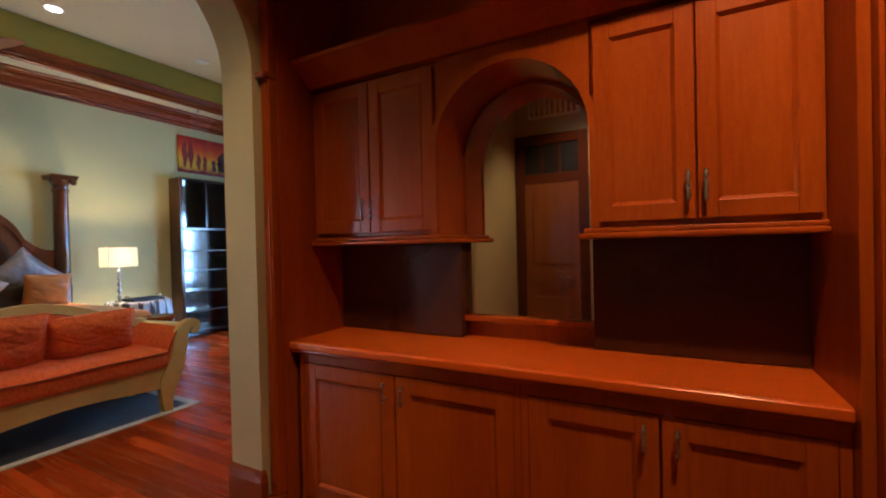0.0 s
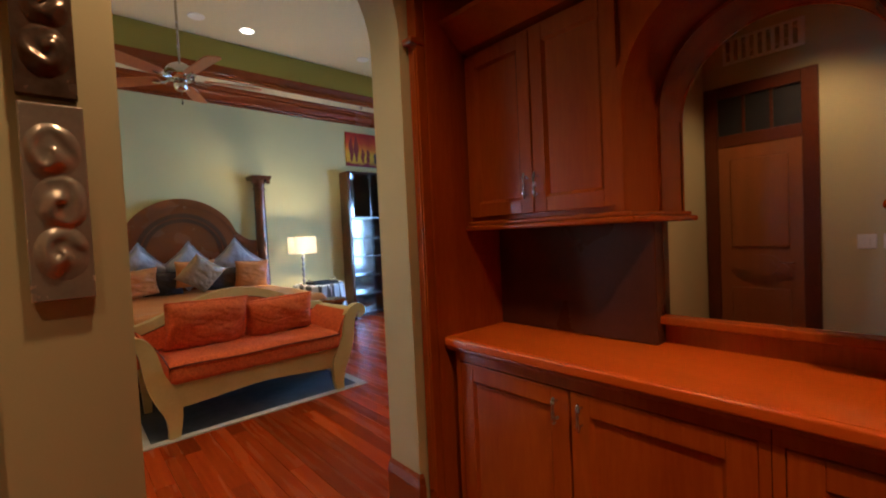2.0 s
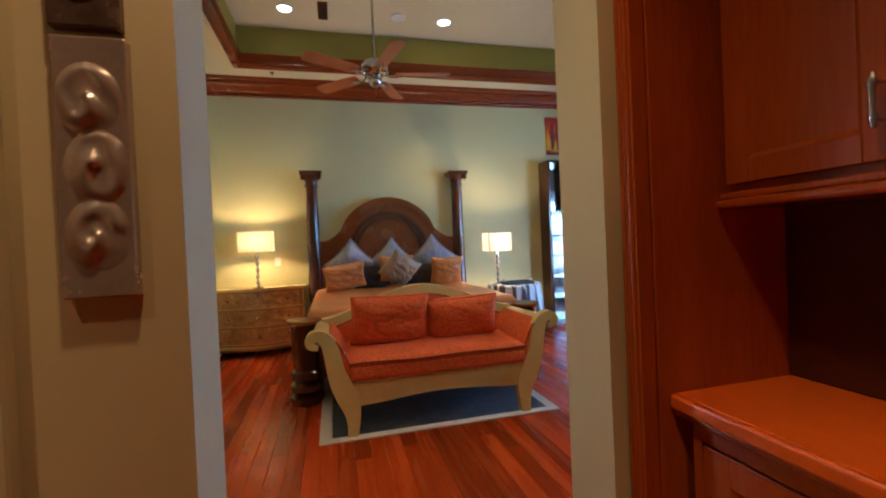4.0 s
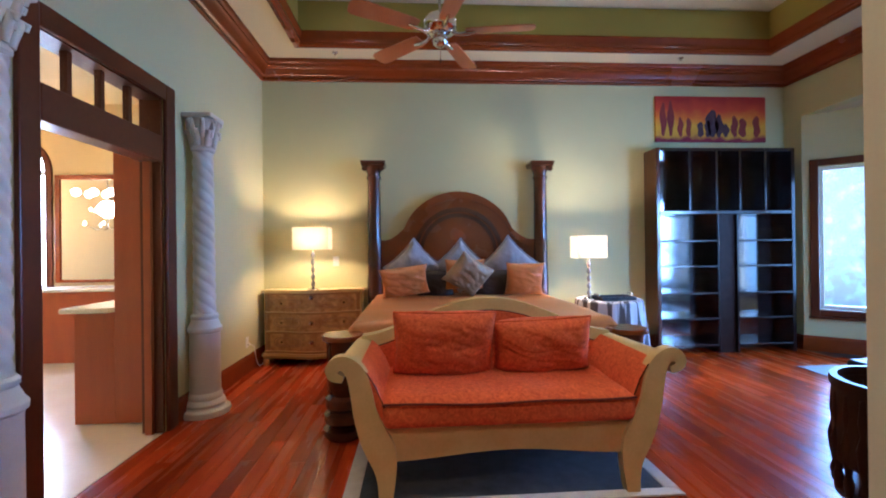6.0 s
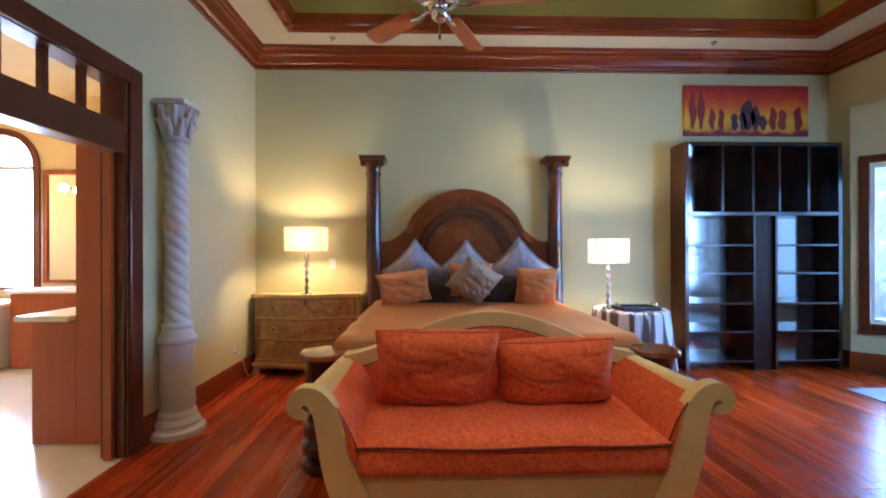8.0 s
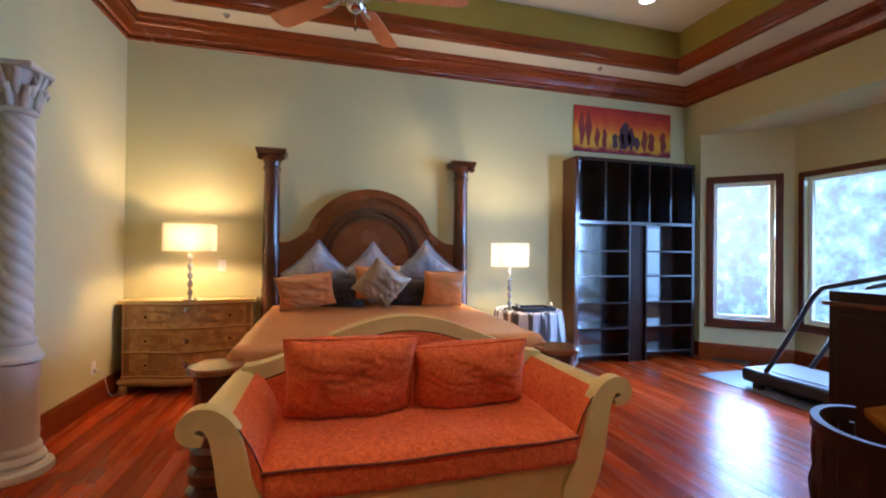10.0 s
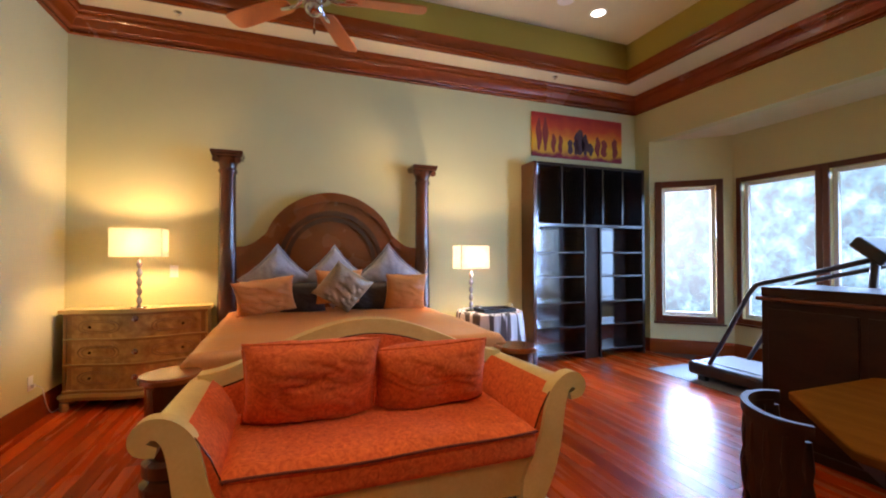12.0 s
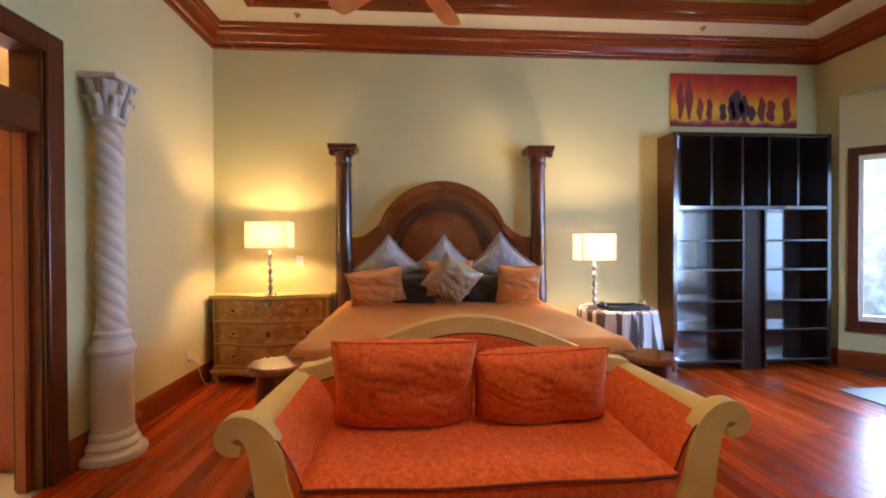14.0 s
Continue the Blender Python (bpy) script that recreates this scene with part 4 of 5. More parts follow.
# ---- rug ----
RUGD = mat("rug_dark", (0.030, 0.034, 0.040), (0.07, 0.075, 0.08), 14, 0.95, bump=0.4, fine=220)
RUGL = mat("rug_cream", (0.58, 0.54, 0.46), (0.70, 0.67, 0.60), 18, 0.95, bump=0.4, fine=220)
rg = thing("area_rug", "dark blue grey rug with pale border under the settee", "rug")
part("field", Box(-5.3, -3.90, 0.77, 2.41, 0.001, 0.011, 0.003), RUGD, rg)
bm = bmesh.new()
box(bm, -3.898, -3.83, 0.68, 2.49, 0.001, 0.012, 0.003)
box(bm, -5.4, -3.90, 0.68, 0.768, 0.001, 0.012, 0.003)
box(bm, -5.4, -3.90, 2.412, 2.49, 0.001, 0.012, 0.003)
part("border", bm, RUGL, rg, "pale cream woven border")

# ---- bow-front chest ----
ch = thing("chest_of_drawers", "honey burled wood bow-front chest with three drawers", "dresser")
CYM = -0.132
BURLD = mat("aged_brown_wood", (0.30, 0.15, 0.045), (0.42, 0.23, 0.075), 6, 0.42, fine=40, bump=0.03)


def bow(u, base=0.0):
    """Serpentine front: u from -1 to 1, gives how far the front stands out."""
    return -6.74 + base + 0.055 * math.cos(u * math.pi * 1.15)


def bowed(y0, y1, z0, z1, base, n=20, back=-6.985, bev=0.0):
    bm = bmesh.new()
    us_ = [i / n for i in range(n + 1)]
    pts = [(bow(((y0 + (y1 - y0) * f) - CYM) / 0.58, base), y0 + (y1 - y0) * f) for f in us_]
    prism(bm, [(back, y0)] + pts + [(back, y1)], "z", z0, z1)
    return bm


part("carcass", bowed(CYM - 0.55, CYM + 0.55, 0.10, 0.835, -0.012), BURLD, ch, smooth=40)
part("top", bowed(CYM - 0.59, CYM + 0.59, 0.836, 0.866, 0.03), CREAMW, ch, "pale worn wood top", smooth=40)
for z0, z1 in ((0.61, 0.81), (0.385, 0.585), (0.16, 0.36)):
    dw = part("drawer", bowed(CYM - 0.50, CYM + 0.50, z0, z1, 0.006, back=-6.80), BURL, ch, smooth=40)
    for u in (-0.62, 0.62):
        yy = CYM + u * 0.58
        xx = bow(u, 0.006)
        bm = lathe(bmesh.new(), [(0.004, 0), (0.009, 0.004), (0.013, 0.016), (0.008, 0.024)], 0, 0, 12)
        k = part("knob", bm, BEDWOOD, dw, "small dark knob", smooth=50)
        k.matrix_local = pose(xx, yy, (z0 + z1) / 2, 0, 90, 0)
    for u in (-0.50, 0.50):
        yy = CYM + u * 0.58
        for ra, rb in ((0.165, 0.068), (0.135, 0.050)):
            bm = bmesh.new()
            tube(bm, [(bow((yy + ra * math.cos(a) - CYM) / 0.58, 0.0065), yy + ra * math.cos(a), (z0 + z1) / 2 + rb * math.sin(a) * (1 + 0.18 * math.cos(2 * a))) for a in [2 * math.pi * i / 28 for i in range(29)]], 0.005, 6)
            part("inlay", bm, BURLD, dw, "scrolled inlay line", smooth=60)
    bm = lathe(bmesh.new(), [(0.006, 0), (0.028, 0.001), (0.026, 0.005), (0.008, 0.007)], 0, 0, 14)
    k = part("lock_plate", bm, PEWTER, dw, "small grey lock plate", smooth=40)
    k.matrix_local = pose(bow(0, 0.006), CYM, (z0 + z1) / 2 + (0.07 if z0 > 0.6 else 0), 0, 90, 0)
# rails coloured dark to draw the shadow line beneath each pale bead
for z in (0.822, 0.597, 0.372, 0.145):
    part("rail", bowed(CYM - 0.56, CYM + 0.56, z - 0.013, z + 0.007, 0.016, back=-6.82), BURLD, ch, "moulded rail, shadow line put into its dark colour", smooth=40)
    part("bead", bowed(CYM - 0.562, CYM + 0.562, z + 0.0072, z + 0.015, 0.020, back=-6.82), CREAMW, ch, "pale worn bead", smooth=40)
part("skirt", bowed(CYM - 0.575, CYM + 0.575, 0.07, 0.098, 0.026, back=-6.985), BURLD, ch, smooth=40)
part("base_moulding", bowed(CYM - 0.585, CYM + 0.585, 0.0985, 0.128, 0.036, back=-6.985), CREAMW, ch, "pale worn base moulding", smooth=40)
for y in (CYM - 0.553, CYM + 0.553):
    part("corner_post", Box(-6.985, bow((y - CYM) / 0.58, 0.0), y - 0.012, y + 0.012, 0.129, 0.83, 0.003), CREAMW if y > CYM else BURLD, ch)
for y in (CYM - 0.53, CYM + 0.53):
    for x in (-6.93, -6.74):
        part("foot", lathe(bmesh.new(), [(0.028, 0), (0.036, 0.02), (0.032, 0.07)], x, y, 12), BURL, ch, smooth=40)

# ---- bedside lamps ----
CRYSTAL = mat("crystal", (0.80, 0.78, 0.74), (0.70, 0.68, 0.64), 10, 0.08, metal=0.6, rvar=0.05)


def table_lamp(x, y, z, sw, sd, sz0, sz1, yaw, label):
    l = thing("table_lamp", label, "lamp", pose(x, y, z, 0, 0, yaw), "bedside lamps")
    part("foot", lathe(bmesh.new(), [(0.062, 0), (0.065, 0.006), (0.06, 0.014), (0.03, 0.02), (0.012, 0.03)], 0, 0, 20), CHROME, l, smooth=40)
    h = sz0 - z
    prof, n = [], 5
    for i in range(n):
        a, b = 0.03 + (h - 0.05) * i / n, 0.03 + (h - 0.05) * (i + 1) / n
        for f, r in ((0.0, 0.008), (0.12, 0.016), (0.35, 0.024), (0.55, 0.024), (0.8, 0.014), (0.97, 0.009)):
            prof.append((r, a + (b - a) * f))
    part("stem", lathe(bmesh.new(), prof, 0, 0, 16), CRYSTAL, l, "stacked crystal stem", smooth=50)
    part("rod", lathe(bmesh.new(), [(0.006, h - 0.03), (0.006, sz1 - z - 0.03)], 0, 0, 8), CHROME, l)
    # open shade: four thin walls
    bm = bmesh.new()
    t = 0.003
    a, b = sw / 2, sd / 2
    for q in ((-a, a, -b, -b + t), (-a, a, b - t, b), (-a, -a + t, -b, b), (a - t, a, -b, b)):
        box(bm, *q, sz0 - z, sz1 - z)
    part("shade", bm, SHADECLOTH, l, "glowing oblong fabric shade")
    return l


SHADECLOTH = bpy.data.materials.new("shade_cloth")
SHADECLOTH.use_nodes = True
_n, _l = SHADECLOTH.node_tree.nodes, SHADECLOTH.node_tree.links
_p = _n["Principled BSDF"]
_p.inputs["Base Color"].default_value = (0.9, 0.82, 0.66, 1)
_p.inputs["Roughness"].default_value = 0.9
_tl, _mx = _n.new("ShaderNodeBsdfTranslucent"), _n.new("ShaderNodeMixShader")
_tl.inputs[0].default_value = (0.97, 0.93, 0.84, 1)
_w, _wn = _n.new("ShaderNodeTexCoord"), _n.new("ShaderNodeTexNoise")
_wn.inputs["Scale"].default_value = 240
_mr = _n.new("ShaderNodeMapRange")
_mr.inputs[3].default_value, _mr.inputs[4].default_value = 0.72, 0.86
_l.new(_w.outputs["Object"], _wn.inputs["Vector"]), _l.new(_wn.outputs["Fac"], _mr.inputs[0]), _l.new(_mr.outputs[0], _mx.inputs[0])
_l.new(_p.outputs[0], _mx.inputs[1]), _l.new(_tl.outputs[0], _mx.inputs[2])
_l.new(_mx.outputs[0], _n["Material Output"].inputs[0])

table_lamp(-6.72, -0.115, 0.868, 0.24, 0.40, 1.335, 1.59, 0, "crystal table lamp with a lit oblong shade on the burled chest")
table_lamp(-6.45, 3.06, 0.735, 0.24, 0.34, 1.20, 1.455, 0, "crystal table lamp with a lit oblong shade on the draped table")

# ---- draped round table ----
STRIPE = mat("striped_cloth", (0.62, 0.62, 0.64), (0.50, 0.49, 0.50), 8, 0.9, bump=0.15, fine=160)
_nt = STRIPE.node_tree
_wv, _rm = _nt.nodes.new("ShaderNodeTexNoise"), _nt.nodes.new("ShaderNodeValToRGB")
_mp2, _tc2 = _nt.nodes.new("ShaderNodeMapping"), _nt.nodes.new("ShaderNodeTexCoord")
_mp2.inputs["Scale"].default_value = (9, 9, 0.6)
_wv.inputs["Scale"].default_value, _wv.inputs["Detail"].default_value = 2.0, 1
_rm.color_ramp.elements[0].position, _rm.color_ramp.elements[1].position = 0.46, 0.54
_rm.color_ramp.elements[0].color, _rm.color_ramp.elements[1].color = (0.10, 0.09, 0.09, 1), (0.62, 0.62, 0.64, 1)
_nt.links.new(_tc2.outputs["Object"], _mp2.inputs["Vector"]), _nt.links.new(_mp2.outputs[0], _wv.inputs["Vector"])
_nt.links.new(_wv.outputs["Fac"], _rm.inputs[0]), _nt.links.new(_rm.outputs[0], _nt.nodes["Principled BSDF"].inputs["Base Color"])
TXc, TYc = -6.50, 3.31
rt = thing("round_table", "small round wooden bedside table under a striped cloth", "table")
part("tabletop", lathe(bmesh.new(), [(0.35, 0.70), (0.355, 0.71), (0.35, 0.722)], TXc, TYc, 32), BEDPANEL, rt)
part("pedestal", lathe(bmesh.new(), [(0.2, 0), (0.2, 0.03), (0.04, 0.06), (0.04, 0.70)], TXc, TYc, 16), BEDPANEL, rt)
bm = bmesh.new()
n, rings = 96, []
for k, (r, z) in enumerate(((0.02, 0.728), (0.2, 0.728), (0.345, 0.728), (0.362, 0.722), (0.372, 0.70), (0.38, 0.60), (0.39, 0.45), (0.40, 0.30), (0.408, 0.17), (0.41, 0.12))):
    amp = max(0, 0.70 - z) * 0.06
    rings.append([bm.verts.new((TXc + (r + amp * math.sin(13 * a + 0.8 * math.sin(3 * a))) * math.cos(a), TYc + (r + amp * math.sin(13 * a + 0.8 * math.sin(3 * a))) * math.sin(a), z)) for a in [2 * math.pi * i / n for i in range(n)]])
for a, b in zip(rings, rings[1:]):
    for i in range(n):
        bm.faces.new((a[i], a[(i + 1) % n], b[(i + 1) % n], b[i]))
bm.faces.new(rings[0])
tagged(part("tablecloth", bm, STRIPE, smooth=60), "white and grey striped tablecloth hanging in folds", "tablecloth")
tr = thing("serving_tray", "black oblong serving tray with raised handles on the table", "tray", pose(-6.36, 3.30, 0.731, 0, 0, 4))
part("base", Box(-0.13, 0.13, -0.20, 0.20, 0, 0.012, 0.004), BLACK, tr)
for q in ((-0.13, -0.118, -0.20, 0.20), (0.118, 0.13, -0.20, 0.20), (-0.118, 0.118, -0.20, -0.188), (-0.118, 0.118, 0.188, 0.20)):
    part("rim", Box(*q, 0.012, 0.04, 0.003), BLACK, tr)
for s in (-1, 1):
    part("handle", tube(bmesh.new(), [(-0.05, s * 0.195, 0.035), (-0.045, s * 0.205, 0.065), (0.0, s * 0.208, 0.075), (0.045, s * 0.205, 0.065), (0.05, s * 0.195, 0.035)], 0.007), PEWTER, tr, smooth=50)

# ---- bookcase ----
bc = thing("bookcase", "tall empty espresso bookcase with open cubbies and shelves", "bookcase")
BF, BB = -6.69, -6.985
BY0, BY1 = 4.02, 5.80
SHELFB = mat("bookcase_back", (0.020, 0.014, 0.013), (0.030, 0.021, 0.020), 3, 0.10, coat=1.0, fine=40, stretch=(4, 4, 0.6), rvar=0.01, spec=1.0)
SHELFB.node_tree.nodes["Principled BSDF"].inputs["Coat IOR"].default_value = 2.2
for y0, y1 in ((BY0, BY0 + 0.045), (BY1 - 0.045, BY1)):
    part("side_panel", Box(BB, BF, y0, y1, 0, 2.53, 0.004), BEDWOOD if y0 < 4.5 else EBONY, bc)
part("top_panel", Box(BB, BF - 0.004, BY0 + 0.046, BY1 - 0.046, 2.49, 2.53, 0.003), EBONY, bc)
part("back", Box(BB, BB + 0.012, BY0 + 0.046, BY1 - 0.046, 0.0, 2.489), SHELFB, bc)
part("deck", Box(BB + 0.013, BF - 0.002, BY0 + 0.046, BY1 - 0.046, 1.715, 1.755, 0.003), EBONY, bc)
for y in (4.445, 4.79, 5.09, 5.42):
    part("divider", Box(BB + 0.013, BF - 0.004, y - 0.011, y + 0.011, 1.757, 2.488), EBONY, bc)
for y0, y1 in ((4.79, 4.812), (5.04, 5.062)):
    part("divider", Box(BB + 0.013, BF - 0.003, y0, y1, 0.0, 1.713), EBONY, bc)
part("middle_panel", Box(BF - 0.06, BF - 0.04, 4.813, 5.039, 0.0, 1.712), DARKCAB, bc)
for y0, y1 in ((BY0 + 0.047, 4.789), (5.063, BY1 - 0.047)):
    for z in (1.385, 1.072, 0.739, 0.426, 0.10):
        part("shelf", Box(BB + 0.013, BF - 0.006, y0, y1, z - 0.011, z + 0.011, 0.002), EBONY, bc)

# ---- painting over the bookcase ----
pa = thing("painting", "bright red, orange and yellow canvas with dark upright shapes", "painting")
CANVAS = bpy.data.materials.new("sunset_canvas")
CANVAS.use_nodes = True
_n, _l = CANVAS.node_tree.nodes, CANVAS.node_tree.links
_tc, _sx, _no, _ad, _rp = _n.new("ShaderNodeTexCoord"), _n.new("ShaderNodeSeparateXYZ"), _n.new("ShaderNodeTexNoise"), _n.new("ShaderNodeMath"), _n.new("ShaderNodeValToRGB")
_no.inputs["Scale"].default_value, _no.inputs["Detail"].default_value = 5, 6
_ad.operation, _ad.inputs[1].default_value = "MULTIPLY_ADD", 0.22
_l.new(_tc.outputs["Object"], _sx.inputs[0]), _l.new(_tc.outputs["Object"], _no.inputs["Vector"])
_l.new(_no.outputs["Fac"], _ad.inputs[0]), _l.new(_sx.outputs["Z"], _ad.inputs[2]), _l.new(_ad.outputs[0], _rp.inputs[0])
_cr = _rp.color_ramp
_cr.elements[0].position, _cr.elements[0].color = 0.14, (0.25, 0.01, 0.03, 1)
_cr.elements[1].position, _cr.elements[1].color = 0.66, (0.40, 0.02, 0.01, 1)
for pos_, c_ in ((0.19, (0.70, 0.34, 0.02, 1)), (0.30, (0.78, 0.42, 0.02, 1)), (0.42, (0.75, 0.20, 0.01, 1)), (0.53, (0.62, 0.06, 0.01, 1))):
    _e = _cr.elements.new(pos_)
    _e.color = c_
_l.new(_rp.outputs[0], _n["Principled BSDF"].inputs["Base Color"])
_n["Principled BSDF"].inputs["Roughness"].default_value = 0.7
pa.matrix_world = pose(-6.97, 4.18, 2.67)
part("canvas", Box(-0.028, 0.0, 0, 1.49, 0, 0.59, 0.004), CANVAS, pa)
PAINT = [(0.10, 0.07, 0.045, 0.44, 0), (0.20, 0.07, 0.045, 0.47, 0), (0.33, 0.06, 0.04, 0.26, 0), (0.44, 0.06, 0.04, 0.25, 0), (0.60, 0.06, 0.05, 0.20, 1), (0.76, 0.06, 0.09, 0.36, 1), (0.70, 0.06, 0.05, 0.22, 1), (0.85, 0.06, 0.06, 0.30, 1),
         (0.94, 0.06, 0.05, 0.18, 1), (1.06, 0.06, 0.05, 0.28, 0), (1.17, 0.06, 0.06, 0.25, 0), (1.36, 0.06, 0.055, 0.28, 0)]
DARKP = mat("painted_dark", (0.05, 0.02, 0.03), (0.12, 0.05, 0.05), 14, 0.7)
REDP = mat("painted_maroon", (0.20, 0.02, 0.02), (0.32, 0.04, 0.02), 14, 0.7)
for y, z, w, h, c_ in PAINT:
    bm = bmesh.new()
    pts = [(y + w * math.sin(2 * math.pi * i / 20) * (0.9 + 0.25 * math.sin(5 * i + y * 9)), z + h / 2 - h / 2 * math.cos(2 * math.pi * i / 20)) for i in range(20)]
    prism(bm, pts, "x", 0.0002, 0.0018)
    part("painted_shape", bm, DARKP if c_ else REDP, pa)

# ---- plaster columns ----
def column(x, y):
    c = thing("column", "white plaster twisted column with a carved leafy capital", "column", pose(x, y, 0) @ Matrix.Diagonal((0.86, 0.86, 1, 1)), "doorway columns")
    part("base", lathe(bmesh.new(), [(0.215, 0), (0.222, 0.02), (0.215, 0.045), (0.180, 0.055), (0.172, 0.07), (0.178, 0.09), (0.165, 0.115), (0.148, 0.125), (0.152, 0.145), (0.148, 0.165), (0.135, 0.18), (0.132, 0.64), (0.134, 0.66)], 0, 0, 40), PLASTER, c, smooth=40)
    part("collar", lathe(bmesh.new(), [(0.134, 0.661), (0.150, 0.675), (0.152, 0.70), (0.135, 0.72), (0.122, 0.745), (0.112, 0.77), (0.120, 0.78), (0.120, 0.80), (0.106, 0.815)], 0, 0, 40), PLASTER, c, smooth=40)
    prof = [(0.098 - 0.008 * i / 150, 0.816 + 1.32 * i / 150) for i in range(151)]
    part("twisted_shaft", lathe(bmesh.new(), prof, 0, 0, 40, twist=lambda a, z: 0.87 + 0.15 * abs(math.sin(2.0 * a + z * 34))), PLASTER, c, smooth=60)
    bm = bmesh.new()
    lathe(bm, [(0.09, 2.137), (0.105, 2.15), (0.105, 2.165), (0.088, 2.18), (0.09, 2.22), (0.105, 2.32), (0.125, 2.40)], 0, 0, 28)
    ca = part("capital", bm, PLASTER, c, smooth=40)
    for ring_, (r0, z0, z1, n) in enumerate(((0.095, 2.18, 2.30, 8), (0.10, 2.25, 2.39, 8))):
        for i in range(n):
            a = 2 * math.pi * (i + 0.5 * ring_) / n
            d_ = Vector((math.cos(a), math.sin(a), 0))
            bm = bmesh.new()
            tube(bm, [d_ * r0 + Vector((0, 0, z0)), d_ * (r0 + 0.012) + Vector((0, 0, (z0 + z1) / 2)), d_ * (r0 + 0.04) + Vector((0, 0, z1)), d_ * (r0 + 0.062) + Vector((0, 0, z1 - 0.01)), d_ * (r0 + 0.058) + Vector((0, 0, z1 - 0.035))], [0.022, 0.026, 0.022, 0.016, 0.008], 7)
            part("leaf", bm, PLASTER, ca, smooth=60)
    part("abacus", Box(-0.14, 0.14, -0.14, 0.14, 2.402, 2.44, 0.012), PLASTER, c)
    return c


column(-5.30, -0.66)
column(-3.50, -0.66)

# ---- ceiling fan ----
fn = thing("ceiling_fan", "five-blade ceiling fan with reddish wood blades and chrome motor", "ceiling fan", pose(-4.81, 1.28, 0))
part("canopy", lathe(bmesh.new(), [(0.07, ZT - 0.001), (0.07, ZT - 0.03), (0.03, ZT - 0.07), (0.012, ZT - 0.08)], 0, 0, 20), CHROME, fn, smooth=40)
part("rod", lathe(bmesh.new(), [(0.011, 3.05), (0.011, ZT - 0.07)], 0, 0, 10), PEWTER, fn)
part("motor", lathe(bmesh.new(), [(0.02, 3.070), (0.05, 3.060), (0.10, 3.030), (0.125, 2.990), (0.125, 2.940), (0.10, 2.915), (0.06, 2.905)], 0, 0, 28), CHROME, fn, smooth=40)
part("switch_housing", lathe(bmesh.new(), [(0.055, 2.904), (0.06, 2.870), (0.05, 2.830), (0.03, 2.815), (0.01, 2.810)], 0, 0, 20), CHROME, fn, smooth=40)
part("pull_chain", tube(bmesh.new(), [(0.03, 0, 2.820), (0.03, 0, 2.710)], 0.003, 6), CHROME, fn)
part("chain_knob", lathe(bmesh.new(), [(0.003, 2.715), (0.008, 2.705), (0.008, 2.690), (0.003, 2.680)], 0.03, 0, 8), BEDWOOD, fn)
for a in (26, -46, 98, -118, 170):
    m = Matrix.Rotation(radians(180 - a), 4, "Z")
    bm = bmesh.new()
    tube(bm, [(0.09, 0, 2.925), (0.14, 0.0, 2.900), (0.20, 0.0, 2.905), (0.26, 0, 2.912)], [0.014, 0.012, 0.016, 0.010], 8)
    bmesh.ops.transform(bm, matrix=m, verts=bm.verts)
    part("blade_arm", bm, CHROME, fn, smooth=50)
    bm = bmesh.new()
    out = [(0.19, -0.05), (0.24, -0.062), (0.60, -0.075), (0.66, -0.072), (0.69, -0.055), (0.70, 0.0), (0.69, 0.055), (0.66, 0.072), (0.60, 0.075), (0.24, 0.062), (0.19, 0.05)]
    prism(bm, out, "z", -0.004, 0.004)
    bmesh.ops.rotate(bm, verts=bm.verts, matrix=Matrix.Rotation(radians(11), 3, "X"))
    bmesh.ops.translate(bm, verts=bm.verts, vec=(0, 0, 2.925))
    bmesh.ops.transform(bm, matrix=m, verts=bm.verts)
    part("blade", bm, BLADE, fn, "reddish wood fan blade")

# ---- ceiling fittings ----
def downlight(x, y):
    d_ = thing("downlight", "lit recessed ceiling downlight with a white trim ring", "light", pose(x, y, ZT), "ceiling downlights")
    bm = bmesh.new()
    n = 24
    a = [(0.075 * math.cos(2 * math.pi * i / n), 0.075 * math.sin(2 * math.pi * i / n)) for i in range(n + 1)]
    b = [(u * 1.3, v * 1.3) for u, v in a]
    strip(bm, a, b, "z", -0.010, -0.001)
    part("trim_ring", bm, WHITEP, d_)
    part("lens", lathe(bmesh.new(), [(0.074, -0.004), (0.074, -0.002)], 0, 0, 24), SPOTGLOW, d_, "glowing lens")


# row at x -3.05 is assumed, out of view, and boosted to brighten the settee
for x in (-6.0, -3.05):
    for y in (0.42, 2.30, 4.44):
        downlight(x, y)
        spot("downlight_lamp", (x, y, ZT - 0.02), ((42 if y < 1 else 66) if y < 3 else 10) if x < -4 else (54 if y < 1 else 100 if y < 3 else 8), (1.0, 0.74, 0.42), 92, 0.16)
for x, y, r in ((-5.98, 1.72, 0.085), (-5.93, 3.95, 0.085)):
    s_ = thing("ceiling_speaker", "round pale grey ceiling speaker grille", "speaker", pose(x, y, ZT), "ceiling speakers")
    part("grille", lathe(bmesh.new(), [(r * 1.1, -0.001), (r * 1.1, -0.006), (r, -0.012), (r * 0.9, -0.010)], 0, 0, 28), WHITEP, s_, smooth=40)
v = thing("ceiling_vent", "narrow brown slotted air vent in the tray ceiling", "vent", pose(-5.98, 0.84, ZT))
part("frame", Box(-0.19, 0.19, -0.055, 0.055, -0.010, -0.001, 0.003), TRIMD, v)
for i in range(9):
    part("slat", Box(-0.16 + i * 0.036, -0.16 + i * 0.036 + 0.02, -0.04, 0.04, -0.014, -0.0105), BLACK, v)
